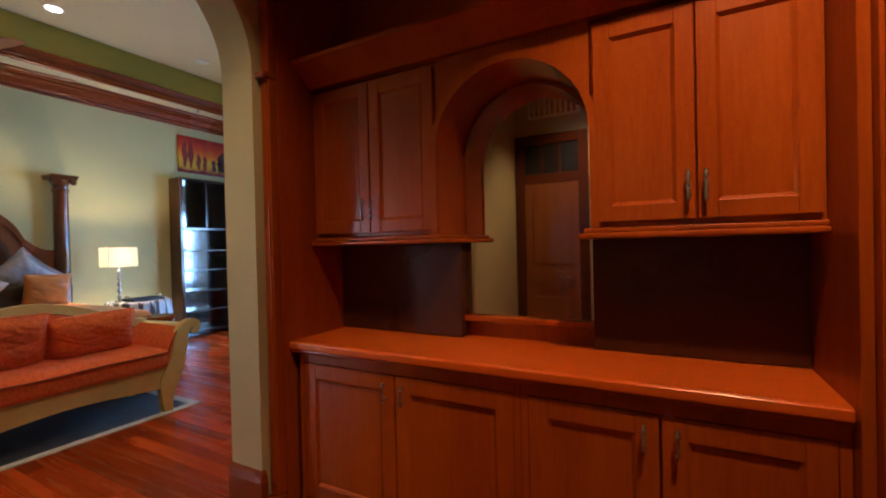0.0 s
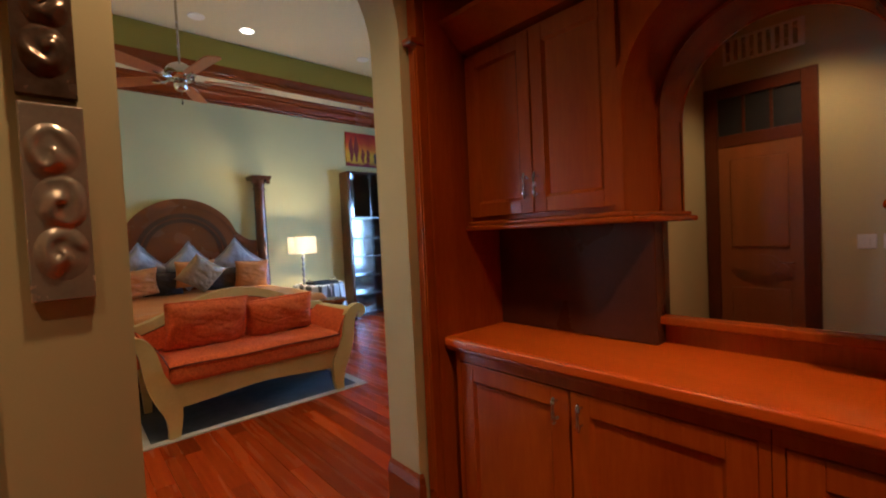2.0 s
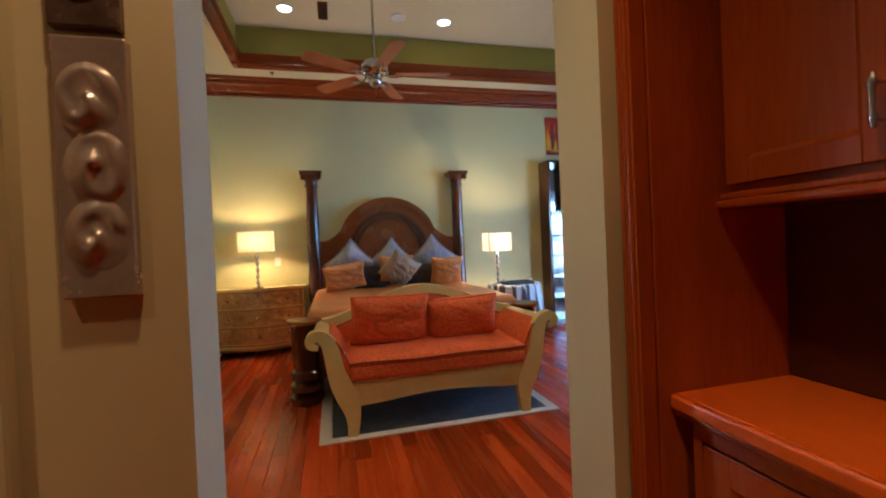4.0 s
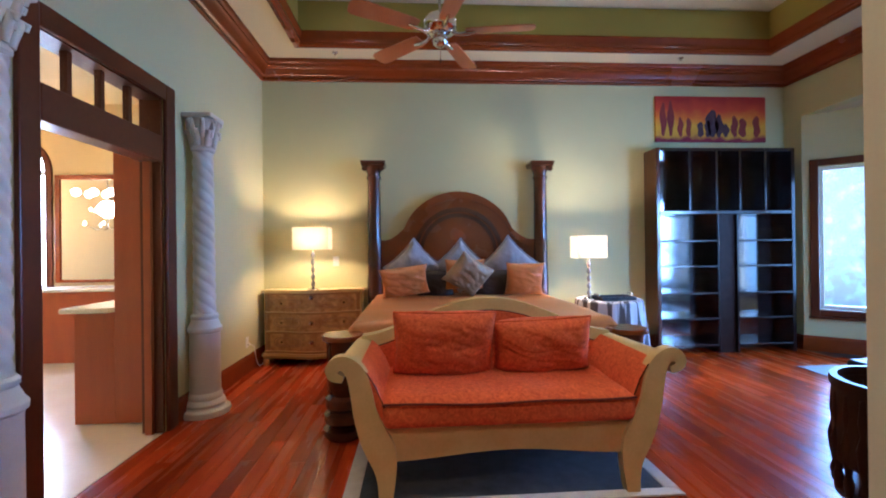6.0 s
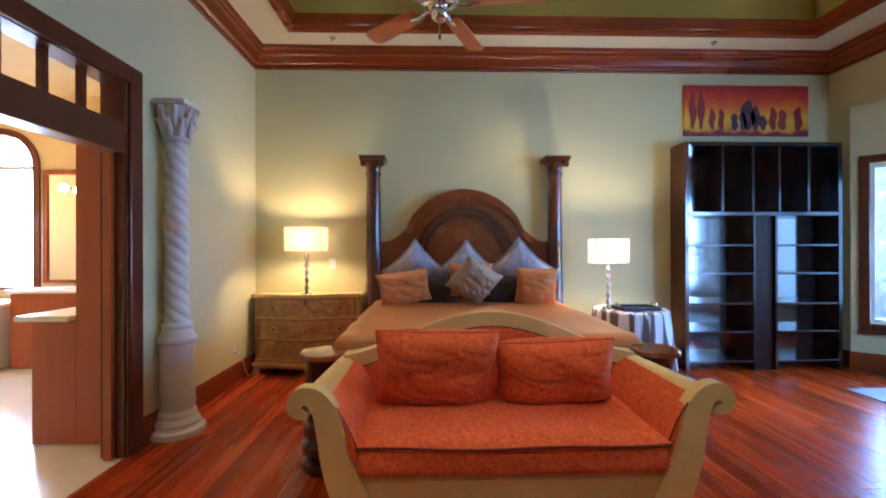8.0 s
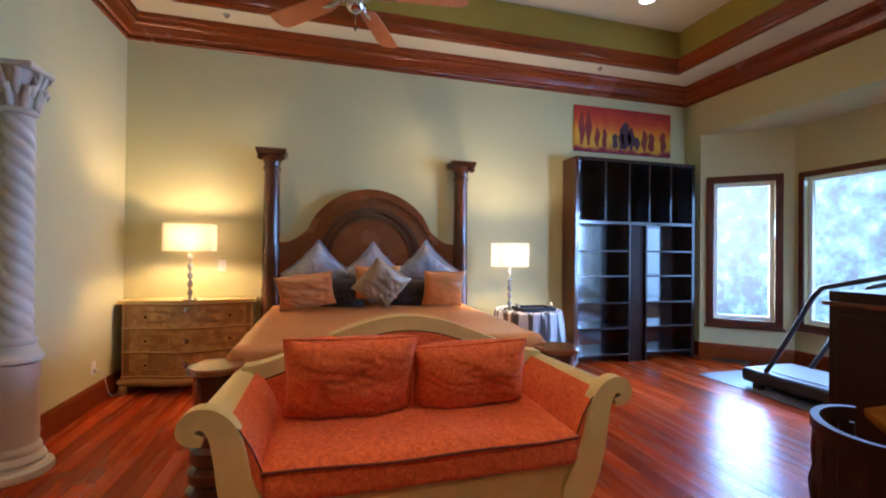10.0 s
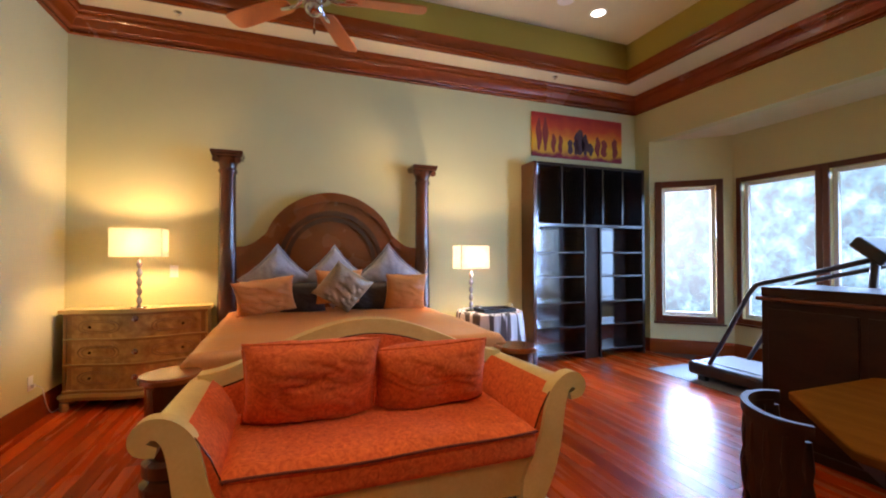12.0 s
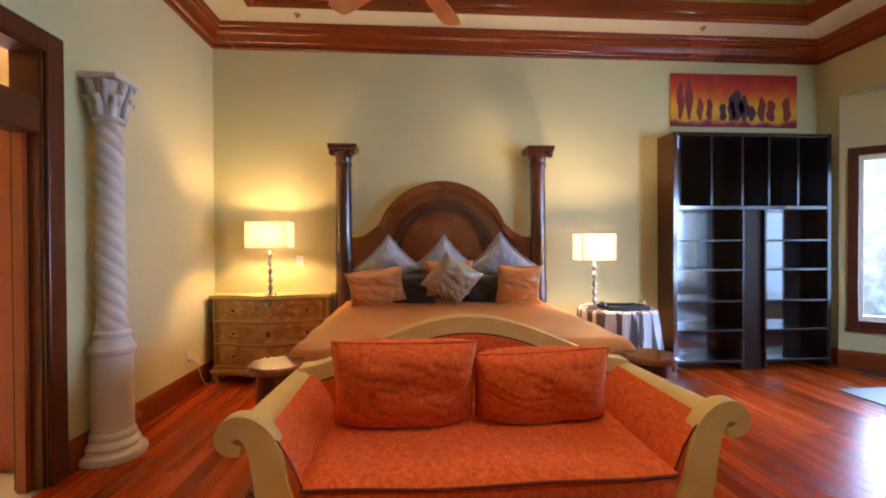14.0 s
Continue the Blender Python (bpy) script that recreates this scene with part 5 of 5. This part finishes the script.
for x, y in ((-6.70, 0.17), (-6.70, 4.35)):
    s_ = thing("sprinkler", "small chrome fire sprinkler head in the ceiling rim", "sprinkler", pose(x, y, ZC), "sprinklers")
    part("escutcheon", lathe(bmesh.new(), [(0.034, -0.001), (0.034, -0.004), (0.02, -0.008)], 0, 0, 16), PEWTER, s_)
    part("head", lathe(bmesh.new(), [(0.01, -0.009), (0.01, -0.02), (0.017, -0.024), (0.017, -0.028)], 0, 0, 12), CHROME, s_)


def outlet(m, label):
    o = thing("wall_outlet", label, "outlet", m)
    part("plate", Box(-0.037, 0.037, 0, 0.007, -0.058, 0.058, 0.003), WHITEP, o)
    for z in (-0.02, 0.02):
        part("socket", Box(-0.016, 0.016, 0.007, 0.009, z - 0.014, z + 0.014), WHITEP, o)


outlet(pose(-6.45, YS, 0.33), "white double wall outlet above the baseboard")
outlet(pose(XW, 0.10, 1.19, 0, 0, -90), "white wall outlet plate beside the lamp")

pc = thing("power_cord", "thin pale power cord from the wall outlet behind the chest", "cord")
part("plug", Box(-6.466, -6.434, YS + 0.0095, YS + 0.034, 0.296, 0.324, 0.004), WHITEP, pc)
part("cable", tube(bmesh.new(), smooth_line([(-6.45, YS + 0.034, 0.31), (-6.47, YS + 0.07, 0.28), (-6.53, YS + 0.06, 0.20), (-6.62, YS + 0.04, 0.10), (-6.72, YS + 0.035, 0.006), (-6.90, YS + 0.04, 0.006)], 5), 0.0045, 8), WHITEP, pc, smooth=60)

# ---- poker table, chair and cabinet by the bay ----
TABLE = mat("game_table_wood", (0.12, 0.040, 0.005), (0.17, 0.060, 0.008), 3, 0.55, coat=0.0, spec=0.0, rvar=0.03, fine=35, stretch=(0.6, 4, 4))
gt = thing("octagonal_table", "octagonal polished amber wood table with a dark pedestal", "table", pose(-2.60, 3.50, 0))
oc = [(0.81 * math.cos(radians(22.5 + 45 * i)), 0.81 * math.sin(radians(22.5 + 45 * i))) for i in range(8)]
bm = prism(bmesh.new(), oc, "z", 0.715, 0.75)
bmesh.ops.bevel(bm, geom=[e for e in bm.edges], offset=0.008, segments=2, affect="EDGES", profile=0.5)
part("tabletop", bm, TABLE, gt)
part("apron", prism(bmesh.new(), [(x * 0.88, y * 0.88) for x, y in oc], "z", 0.63, 0.714), DARKCAB, gt)
part("pedestal", lathe(bmesh.new(), [(0.30, 0.0), (0.30, 0.04), (0.12, 0.10), (0.10, 0.35), (0.14, 0.5), (0.2, 0.629)], 0, 0, 20), DARKCAB, gt, smooth=40)

CH = pose(-3.03, 2.69, 0, 0, 0, -46) @ Matrix.Diagonal((0.76, 0.9, 1, 1))  # back towards local -y
cr = thing("barrel_chair", "dark turned wood barrel-back chair tucked at the table", "chair", CH)
arcs = [math.radians(180 + 180 * i / 20) for i in range(21)]
bm = strip(bmesh.new(), [(0.226 * math.cos(a), 0.136 * math.sin(a)) for a in arcs], [(0.252 * math.cos(a), 0.162 * math.sin(a)) for a in arcs], "z", 0.818, 0.85)
es = [e for e in bm.edges if e.calc_face_angle(0) > 1]
bmesh.ops.bevel(bm, geom=es, offset=0.008, segments=2, affect="EDGES", profile=0.5)
part("back_rail", bm, DARKCAB, cr, smooth=50)
bm = strip(bmesh.new(), [(0.225 * math.cos(a), 0.135 * math.sin(a)) for a in arcs[1:20]], [(0.243 * math.cos(a), 0.153 * math.sin(a)) for a in arcs[1:20]], "z", 0.56, 0.8178)
part("backrest", bm, DARKCAB, cr, smooth=40)
for a in [math.radians(186 + 168 * i / 8) for i in range(9)]:
    x, y = 0.234 * math.cos(a), 0.144 * math.sin(a)
    part("spindle", lathe(bmesh.new(), [(0.012, 0.46), (0.018, 0.50), (0.010, 0.53), (0.020, 0.58), (0.024, 0.63), (0.012, 0.68), (0.018, 0.72), (0.012, 0.80)], x, y, 10), DARKCAB, cr, smooth=50)
part("seat", lathe(bmesh.new(), [(0.23, 0.42), (0.25, 0.435), (0.25, 0.455), (0.22, 0.465)], 0, 0.10, 28), DARKCAB, cr, smooth=40)
for x, y in ((-0.16, -0.06), (0.16, -0.06), (-0.16, 0.25), (0.16, 0.25)):
    part("leg", lathe(bmesh.new(), [(0.014, 0), (0.018, 0.05), (0.024, 0.15), (0.014, 0.2), (0.022, 0.3), (0.018, 0.42)], x, y, 10), DARKCAB, cr, smooth=50)

cb = thing("low_cabinet", "polished dark walnut low cabinet with a moulded top", "cabinet")
part("body", Box(-4.23, -3.05, 4.38, 4.95, 0.06, 1.02, 0.004), DARKCAB, cb)
part("plinth", Box(-4.25, -3.03, 4.36, 4.97, 0.0, 0.06, 0.006), DARKCAB, cb)
part("moulding", Box(-4.26, -3.02, 4.35, 4.98, 1.021, 1.05, 0.012, 3), TRIMD, cb)
part("top", Box(-4.23, -3.05, 4.375, 4.955, 1.051, 1.12, 0.006), DARKCAB, cb)
for a, b in ((-4.18, -3.66), (-3.62, -3.10)):
    part("door", Box(a, b, 4.365, 4.38, 0.12, 0.97, 0.006), DARKCAB, cb)

# ---- treadmill ----
tm = thing("treadmill", "black treadmill with slanted handrails, standing on a grey mat", "treadmill", pose(0.14, 0, 0))
part("deck", Box(-5.75, -4.20, 5.28, 5.98, 0.06, 0.20, 0.04, 3), BLACK, tm)
part("belt", Box(-5.70, -4.30, 5.38, 5.88, 0.201, 0.206), mat("treadmill_belt", (0.16, 0.17, 0.18), (0.2, 0.21, 0.22), 20, 0.5, bump=0.1, fine=300), tm, "grey running belt")
for y in (5.33, 5.93):
    part("handrail", tube(bmesh.new(), [(-5.52, y, 0.20), (-5.35, y, 0.50), (-5.10, y, 0.98), (-5.03, y, 1.07), (-4.92, y, 1.10), (-4.55, y, 1.20), (-4.15, y, 1.32)], 0.022, 10), BLACK, tm, smooth=60)
    part("upright", tube(bmesh.new(), [(-4.25, y, 0.18), (-4.15, y, 1.32)], 0.03, 10), BLACK, tm, smooth=60)
bm = Box(-0.05, 0.05, -0.34, 0.34, -0.13, 0.13, 0.02)
cn = part("console", bm, BLACK, tm)
cn.matrix_local = pose(-4.18, 5.63, 1.38, 0, -50, 0)
mt = thing("floor_mat", "thin blue grey rubber mat under the treadmill", "mat")
part("sheet", Box(-6.05, -4.0, 5.18, 6.10, 0.001, 0.008, 0.002), mat("rubber_mat", (0.20, 0.22, 0.25), (0.25, 0.27, 0.30), 14, 0.5, bump=0.1, fine=200), mt)
for x in (-5.6, -4.35):
    for y in (5.34, 5.92):
        part("foot", Box(x - 0.04, x + 0.04, y - 0.03, y + 0.03, 0.008, 0.061), BLACK, tm)

# ---- dark dresser by the passage ----
dk = thing("dark_dresser", "black painted dresser with small round knobs", "dresser")
part("body", Box(-3.15, -2.35, YS + 0.03, -0.38, 0.08, 0.80, 0.006), BLACK, dk)
part("top", Box(-3.18, -2.32, YS + 0.025, -0.35, 0.801, 0.84, 0.008), BLACK, dk)
part("plinth", Box(-3.13, -2.37, YS + 0.03, -0.40, 0, 0.079), BLACK, dk)
for z in (0.13, 0.35, 0.57):
    dr = part("drawer", Box(-3.11, -2.39, -0.381, -0.362, z, z + 0.20, 0.004), BLACK, dk)
    for x in (-2.95, -2.55):
        k = part("knob", lathe(bmesh.new(), [(0.006, 0), (0.008, 0.01), (0.016, 0.022), (0.008, 0.03)], 0, 0, 12), PEWTER, dr, smooth=50)
        k.matrix_local = pose(x, -0.362, z + 0.1, -90, 0, 0)

# ---- pewter relief plaques on the hall wall ----
RELIEF = mat("hammered_pewter", (0.46, 0.38, 0.31), (0.58, 0.49, 0.41), 10, 0.24, metal=0.6, bump=0.06, fine=80)


RELIEFD = mat("dark_hammered_metal", (0.10, 0.06, 0.04), (0.22, 0.15, 0.11), 14, 0.24, metal=0.6, bump=0.1, fine=60)


def plaque(y, z, w, h, seed, label, RELIEF=RELIEF):
    p = thing("relief_plaque", label, "wall art", pose(XH + 0.001, y, z), "hall relief plaques")
    part("backing", Box(0, 0.028, -w / 2, w / 2, 0, h, 0.004), RELIEF, p)
    # swirling relief: spirals round a few centres, fading to the flat margin
    ny, nz = 34, 120
    cs = [(-0.004, h * 0.76, 0.6, 1), (0.008, h * 0.50, 2.9, -1), (0.002, h * 0.24, 4.4 + seed, 1)]
    bm = bmesh.new()
    grid = []
    for i in range(nz + 1):
        row = []
        for j in range(ny + 1):
            yy, zz = (j / ny - 0.5) * w * 0.92, h * (0.03 + 0.94 * i / nz)
            top = 0.0
            for cy, cz, ph, sg in cs:
                r_ = math.hypot(yy - cy, (zz - cz) * 0.82) / (w * 0.46)
                th = math.atan2(zz - cz, yy - cy)
                wob = noise.noise(Vector((yy * 22, zz * 16, seed)))
                sw = 0.5 + 0.5 * math.sin(sg * th + 6.2 * r_ + ph + 2.6 * wob)
                top = max(top, (0.35 + 0.65 * sw ** 1.3) * max(0.0, 1 - r_ ** 2.4))
            edge = min(1.0, min(j, ny - j) / 3, min(i, nz - i) / 3)
            row.append(bm.verts.new((0.0275 + 0.019 * top * edge, yy, zz)))
        grid.append(row)
    for a, b in zip(grid, grid[1:]):
        for j in range(ny):
            bm.faces.new((a[j], a[j + 1], b[j + 1], b[j]))
    part("relief", bm, RELIEF, p, "raised swirling relief", smooth=70)


plaque(0.377, 1.255, 0.132, 0.523, 3, "oblong hammered pewter relief plaque with swirling shapes")
plaque(0.372, 1.795, 0.125, 0.50, 8, "dark hammered relief plaque hung above the other", RELIEFD)

# ---- bathroom ----
vn = thing("vanity", "orange maple vanity with a tall side panel and pale counter", "cabinet")
part("tall_panel", Box(-5.15, -5.12, -1.25, YS - 0.16, 0, 2.30, 0.003), ORANGE, vn)
part("end_panel", Box(-5.15, -5.121, -1.55, -1.251, 0, 0.86, 0.003), ORANGE, vn)
part("body", Box(-7.55, -5.151, -1.52, YS - 0.16, 0.08, 0.86, 0.003), ORANGE, vn)
part("counter", Box(-7.56, -5.06, -1.62, -1.252, 0.861, 0.90, 0.01), TILE, vn, "pale stone counter")
wb = bmesh.new()  # far wall with an arched window
WX = -7.60
ww0, ww1, wzs = -4.56, -3.76, 2.40
box(wb, WX - 0.15, WX, -5.3, ww0, 0, 3.4)
box(wb, WX - 0.15, WX, ww1, YS - 0.15, 0, 3.4)
box(wb, WX - 0.15, WX, ww0, ww1, 0, 0.90)
arc = arch_pts(ww0, ww1, wzs)
strip(wb, arc, [(y, 3.4) for y, z in arc], "x", WX - 0.15, WX)
structure("bath_wall_west", wb, BATHW, "warm honey bathroom wall with an arched window", "wall")
w = thing("window_6", "tall arched bathroom window with dark wood casing", "window", kind="structure")
ic = [(ww0, 0.90)] + arch_pts(ww0, ww1, wzs) + [(ww1, 0.90)]
ocs = [(ww0 - 0.08, 0.90)] + arch_pts(ww0 - 0.08, ww1 + 0.08, wzs) + [(ww1 + 0.08, 0.90)]
part("casing", strip(bmesh.new(), ic, ocs, "x", WX, WX + 0.025), TRIMD, w)
part("sill", Box(WX, WX + 0.06, ww0 - 0.1, ww1 + 0.1, 0.86, 0.90, 0.006), TRIMD, w)
part("transom_bar", Box(WX - 0.08, WX - 0.04, ww0, ww1, wzs - 0.03, wzs + 0.02), WHITEP, w)
g = part("pane", prism(bmesh.new(), ic, "x", WX - 0.065, WX - 0.06), GLASS, w)
g.visible_shadow = False
mb = thing("bath_mirror", "wood framed bathroom mirror over the vanity", "mirror")
part("mirror_glass", Box(WX + 0.002, WX + 0.010, -3.58, -2.30, 0.98, 2.30), MIRROR, mb)
bm = bmesh.new()
for q in ((-3.64, -3.58, 0.94, 2.36), (-2.30, -2.24, 0.94, 2.36), (-3.58, -2.30, 2.30, 2.36), (-3.58, -2.30, 0.94, 0.98)):
    box(bm, WX + 0.001, WX + 0.03, *q, 0.006)
part("frame", bm, TRIM, mb)
for i in range(4):
    lb = thing("vanity_light", "small lit globe lamp over the bathroom mirror", "light", pose(WX + 0.12, -3.30 + i * 0.22, 2.12), "vanity lights")
    bm = bmesh.new()
    bmesh.ops.create_uvsphere(bm, u_segments=16, v_segments=10, radius=0.05)
    part("globe", bm, glow("globe_glow", (1.0, 0.80, 0.48), 14.0) if i == 0 else bpy.data.materials["globe_glow"], lb, smooth=60)
    part("arm", tube(bmesh.new(), [(-0.119, 0, 0), (-0.05, 0, 0)], 0.01), CHROME, lb)
cl = thing("chandelier", "warm lit bathroom chandelier with many small bulbs, seen in the mirror", "chandelier", pose(-5.45, -4.45, 0))
part("rod", tube(bmesh.new(), [(0, 0, 3.3), (0, 0, 1.75)], 0.012, 8), PEWTER, cl, smooth=50)
for k_, (r_, z_) in enumerate(((0.36, 1.85), (0.24, 2.10))):
    for i in range(7):
        a = 2 * math.pi * (i + 0.4 * k_) / 7
        part("arm", tube(bmesh.new(), [(0, 0, z_ - 0.06), (r_ * 0.5 * math.cos(a), r_ * 0.5 * math.sin(a), z_ - 0.10), (r_ * math.cos(a), r_ * math.sin(a), z_ - 0.03)], 0.007, 6), PEWTER, cl, smooth=50)
        part("bulb", lathe(bmesh.new(), [(0.006, z_ - 0.03), (0.017, z_ - 0.01), (0.018, z_ + 0.012), (0.004, z_ + 0.04)], r_ * math.cos(a), r_ * math.sin(a), 10), bpy.data.materials["globe_glow"], cl, "small glowing bulb", smooth=50)
cn2 = thing("vanity_counter", "pale stone counter on a maple base under the mirror", "counter")
part("top", Box(WX + 0.002, WX + 0.55, -3.60, -1.65, 0.86, 0.90, 0.01), TILE, cn2)
part("base", Box(WX + 0.002, WX + 0.50, -3.58, -1.65, 0.0, 0.859, 0.004), ORANGE, cn2)
tb = thing("bathtub_surround", "cream stone tub surround with a recessed panel", "bathtub")
part("body", Box(WX + 0.002, WX + 0.60, -5.2, -3.66, 0, 0.70, 0.01), TILE, tb)
part("deck", Box(WX + 0.002, WX + 0.64, -5.22, -3.64, 0.701, 0.75, 0.012), TILE, tb)
part("panel", Box(WX + 0.60, WX + 0.615, -4.5, -3.85, 0.15, 0.60, 0.008), TILE, tb)

# ---- garden beyond the windows ----
GARDEN = bpy.data.materials.new("garden_backdrop")
GARDEN.use_nodes = True
_n, _l = GARDEN.node_tree.nodes, GARDEN.node_tree.links
_p = _n["Principled BSDF"]
_tc, _v, _n1, _mx, _rp = _n.new("ShaderNodeTexCoord"), _n.new("ShaderNodeTexVoronoi"), _n.new("ShaderNodeTexNoise"), _n.new("ShaderNodeMath"), _n.new("ShaderNodeValToRGB")
_v.inputs["Scale"].default_value, _n1.inputs["Scale"].default_value, _n1.inputs["Detail"].default_value = 11.0, 2.6, 12
_l.new(_tc.outputs["Object"], _v.inputs["Vector"]), _l.new(_tc.outputs["Object"], _n1.inputs["Vector"])
_mx.operation, _mx.inputs[1].default_value = "MULTIPLY_ADD", 0.14
_l.new(_v.outputs["Distance"], _mx.inputs[0]), _l.new(_n1.outputs["Fac"], _mx.inputs[2])
_sx, _gx, _gz, _ga = _n.new("ShaderNodeSeparateXYZ"), _n.new("ShaderNodeMapRange"), _n.new("ShaderNodeMapRange"), _n.new("ShaderNodeMath")
_l.new(_tc.outputs["Object"], _sx.inputs[0]), _l.new(_sx.outputs["X"], _gx.inputs[0]), _l.new(_sx.outputs["Z"], _gz.inputs[0])
for _g_, _v_ in ((_gx, (-11.5, -6.5, -0.05, 0.04)), (_gz, (0.0, 4.5, -0.03, 0.04))):
    for _k_ in range(4):
        _g_.inputs[1 + _k_].default_value = _v_[_k_]
_gs = _n.new("ShaderNodeMath")
_l.new(_gx.outputs[0], _gs.inputs[0]), _l.new(_gz.outputs[0], _gs.inputs[1])
_l.new(_gs.outputs[0], _ga.inputs[0]), _l.new(_mx.outputs[0], _ga.inputs[1]), _l.new(_ga.outputs[0], _rp.inputs[0])
_cr = _rp.color_ramp
_cr.elements[0].position, _cr.elements[0].color = 0.42, (0.03, 0.15, 0.30, 1)
_cr.elements[1].position, _cr.elements[1].color = 0.82, (0.85, 0.98, 1.0, 1)
for pos_, c_ in ((0.51, (0.08, 0.36, 0.60, 1)), (0.60, (0.18, 0.58, 0.92, 1)), (0.71, (0.46, 0.82, 1.0, 1))):
    _cr.elements.new(pos_).color = c_
_l.new(_rp.outputs[0], _p.inputs["Emission Color"])
_p.inputs["Base Color"].default_value = (0.02, 0.03, 0.03, 1)
_p.inputs["Emission Strength"].default_value = 0.62
structure("backdrop_garden", Box(-22, 8, 13.0, 13.1, -3, 9), GARDEN, "bright blurred garden trees beyond the bay", "backdrop")
BRIGHT = GARDEN.copy()
BRIGHT.name = "bright_backdrop"
for _e in [n for n in BRIGHT.node_tree.nodes if n.type == "VALTORGB"][0].color_ramp.elements:
    _e.color = tuple(0.75 + 0.25 * v for v in _e.color)
BRIGHT.node_tree.nodes["Principled BSDF"].inputs["Emission Strength"].default_value = 16.0
structure("backdrop_garden_side", Box(-16.1, -16, -14, 12.9, -3, 9), BRIGHT, "bright hazy sky and trees beyond the bathroom", "backdrop")
structure("ground", Box(-600, 600, -600, 600, -0.6, -0.5), mat("grass", (0.05, 0.08, 0.03), (0.08, 0.12, 0.04), 3, 0.95), "grass outside the house", "ground")

# ---- floor planks ----
fl = bpy.data.objects["floor"]
PW = 0.105
meshes = {}
for ln in (1.2, 1.6, 2.0, 2.4):
    bm = Box(0, ln - 0.0015, 0, PW - 0.0015, -0.02, 0, 0.0008, 1)
    for fc in bm.faces:
        fc.smooth = False
    me = bpy.data.meshes.new("plank")
    bm.to_mesh(me)
    bm.free()
    me.materials.append(PLANK)
    meshes[ln] = me
rng = random.Random(4)
rest = bmesh.new()
count = 0
y = YS
while y < 6.75:
    x = -7.05 - rng.random() * 1.2
    while x < (2.3 if y < 2.25 else -2.0):
        ln = rng.choice((1.2, 1.6, 2.0, 2.4))
        lim = 2.4 if y < 2.25 else XE + 0.05
        if x + ln > -7.05 and (y < YN or x > -6.95):
            if count < 300 and x < -1.9 and x + ln < lim and x + ln > -6.9 and -0.75 < y < 6.0:
                ob = new("plank", meshes[ln])
                ob.location = (x, y, 0)
                ob.parent = fl
                count += 1
            else:
                box(rest, x, min(x + ln - 0.0015, lim), y, y + PW - 0.0015, -0.02, 0)
        x += ln
    y += PW
part("plank_field", rest, PLANK, fl, kind="stuff")
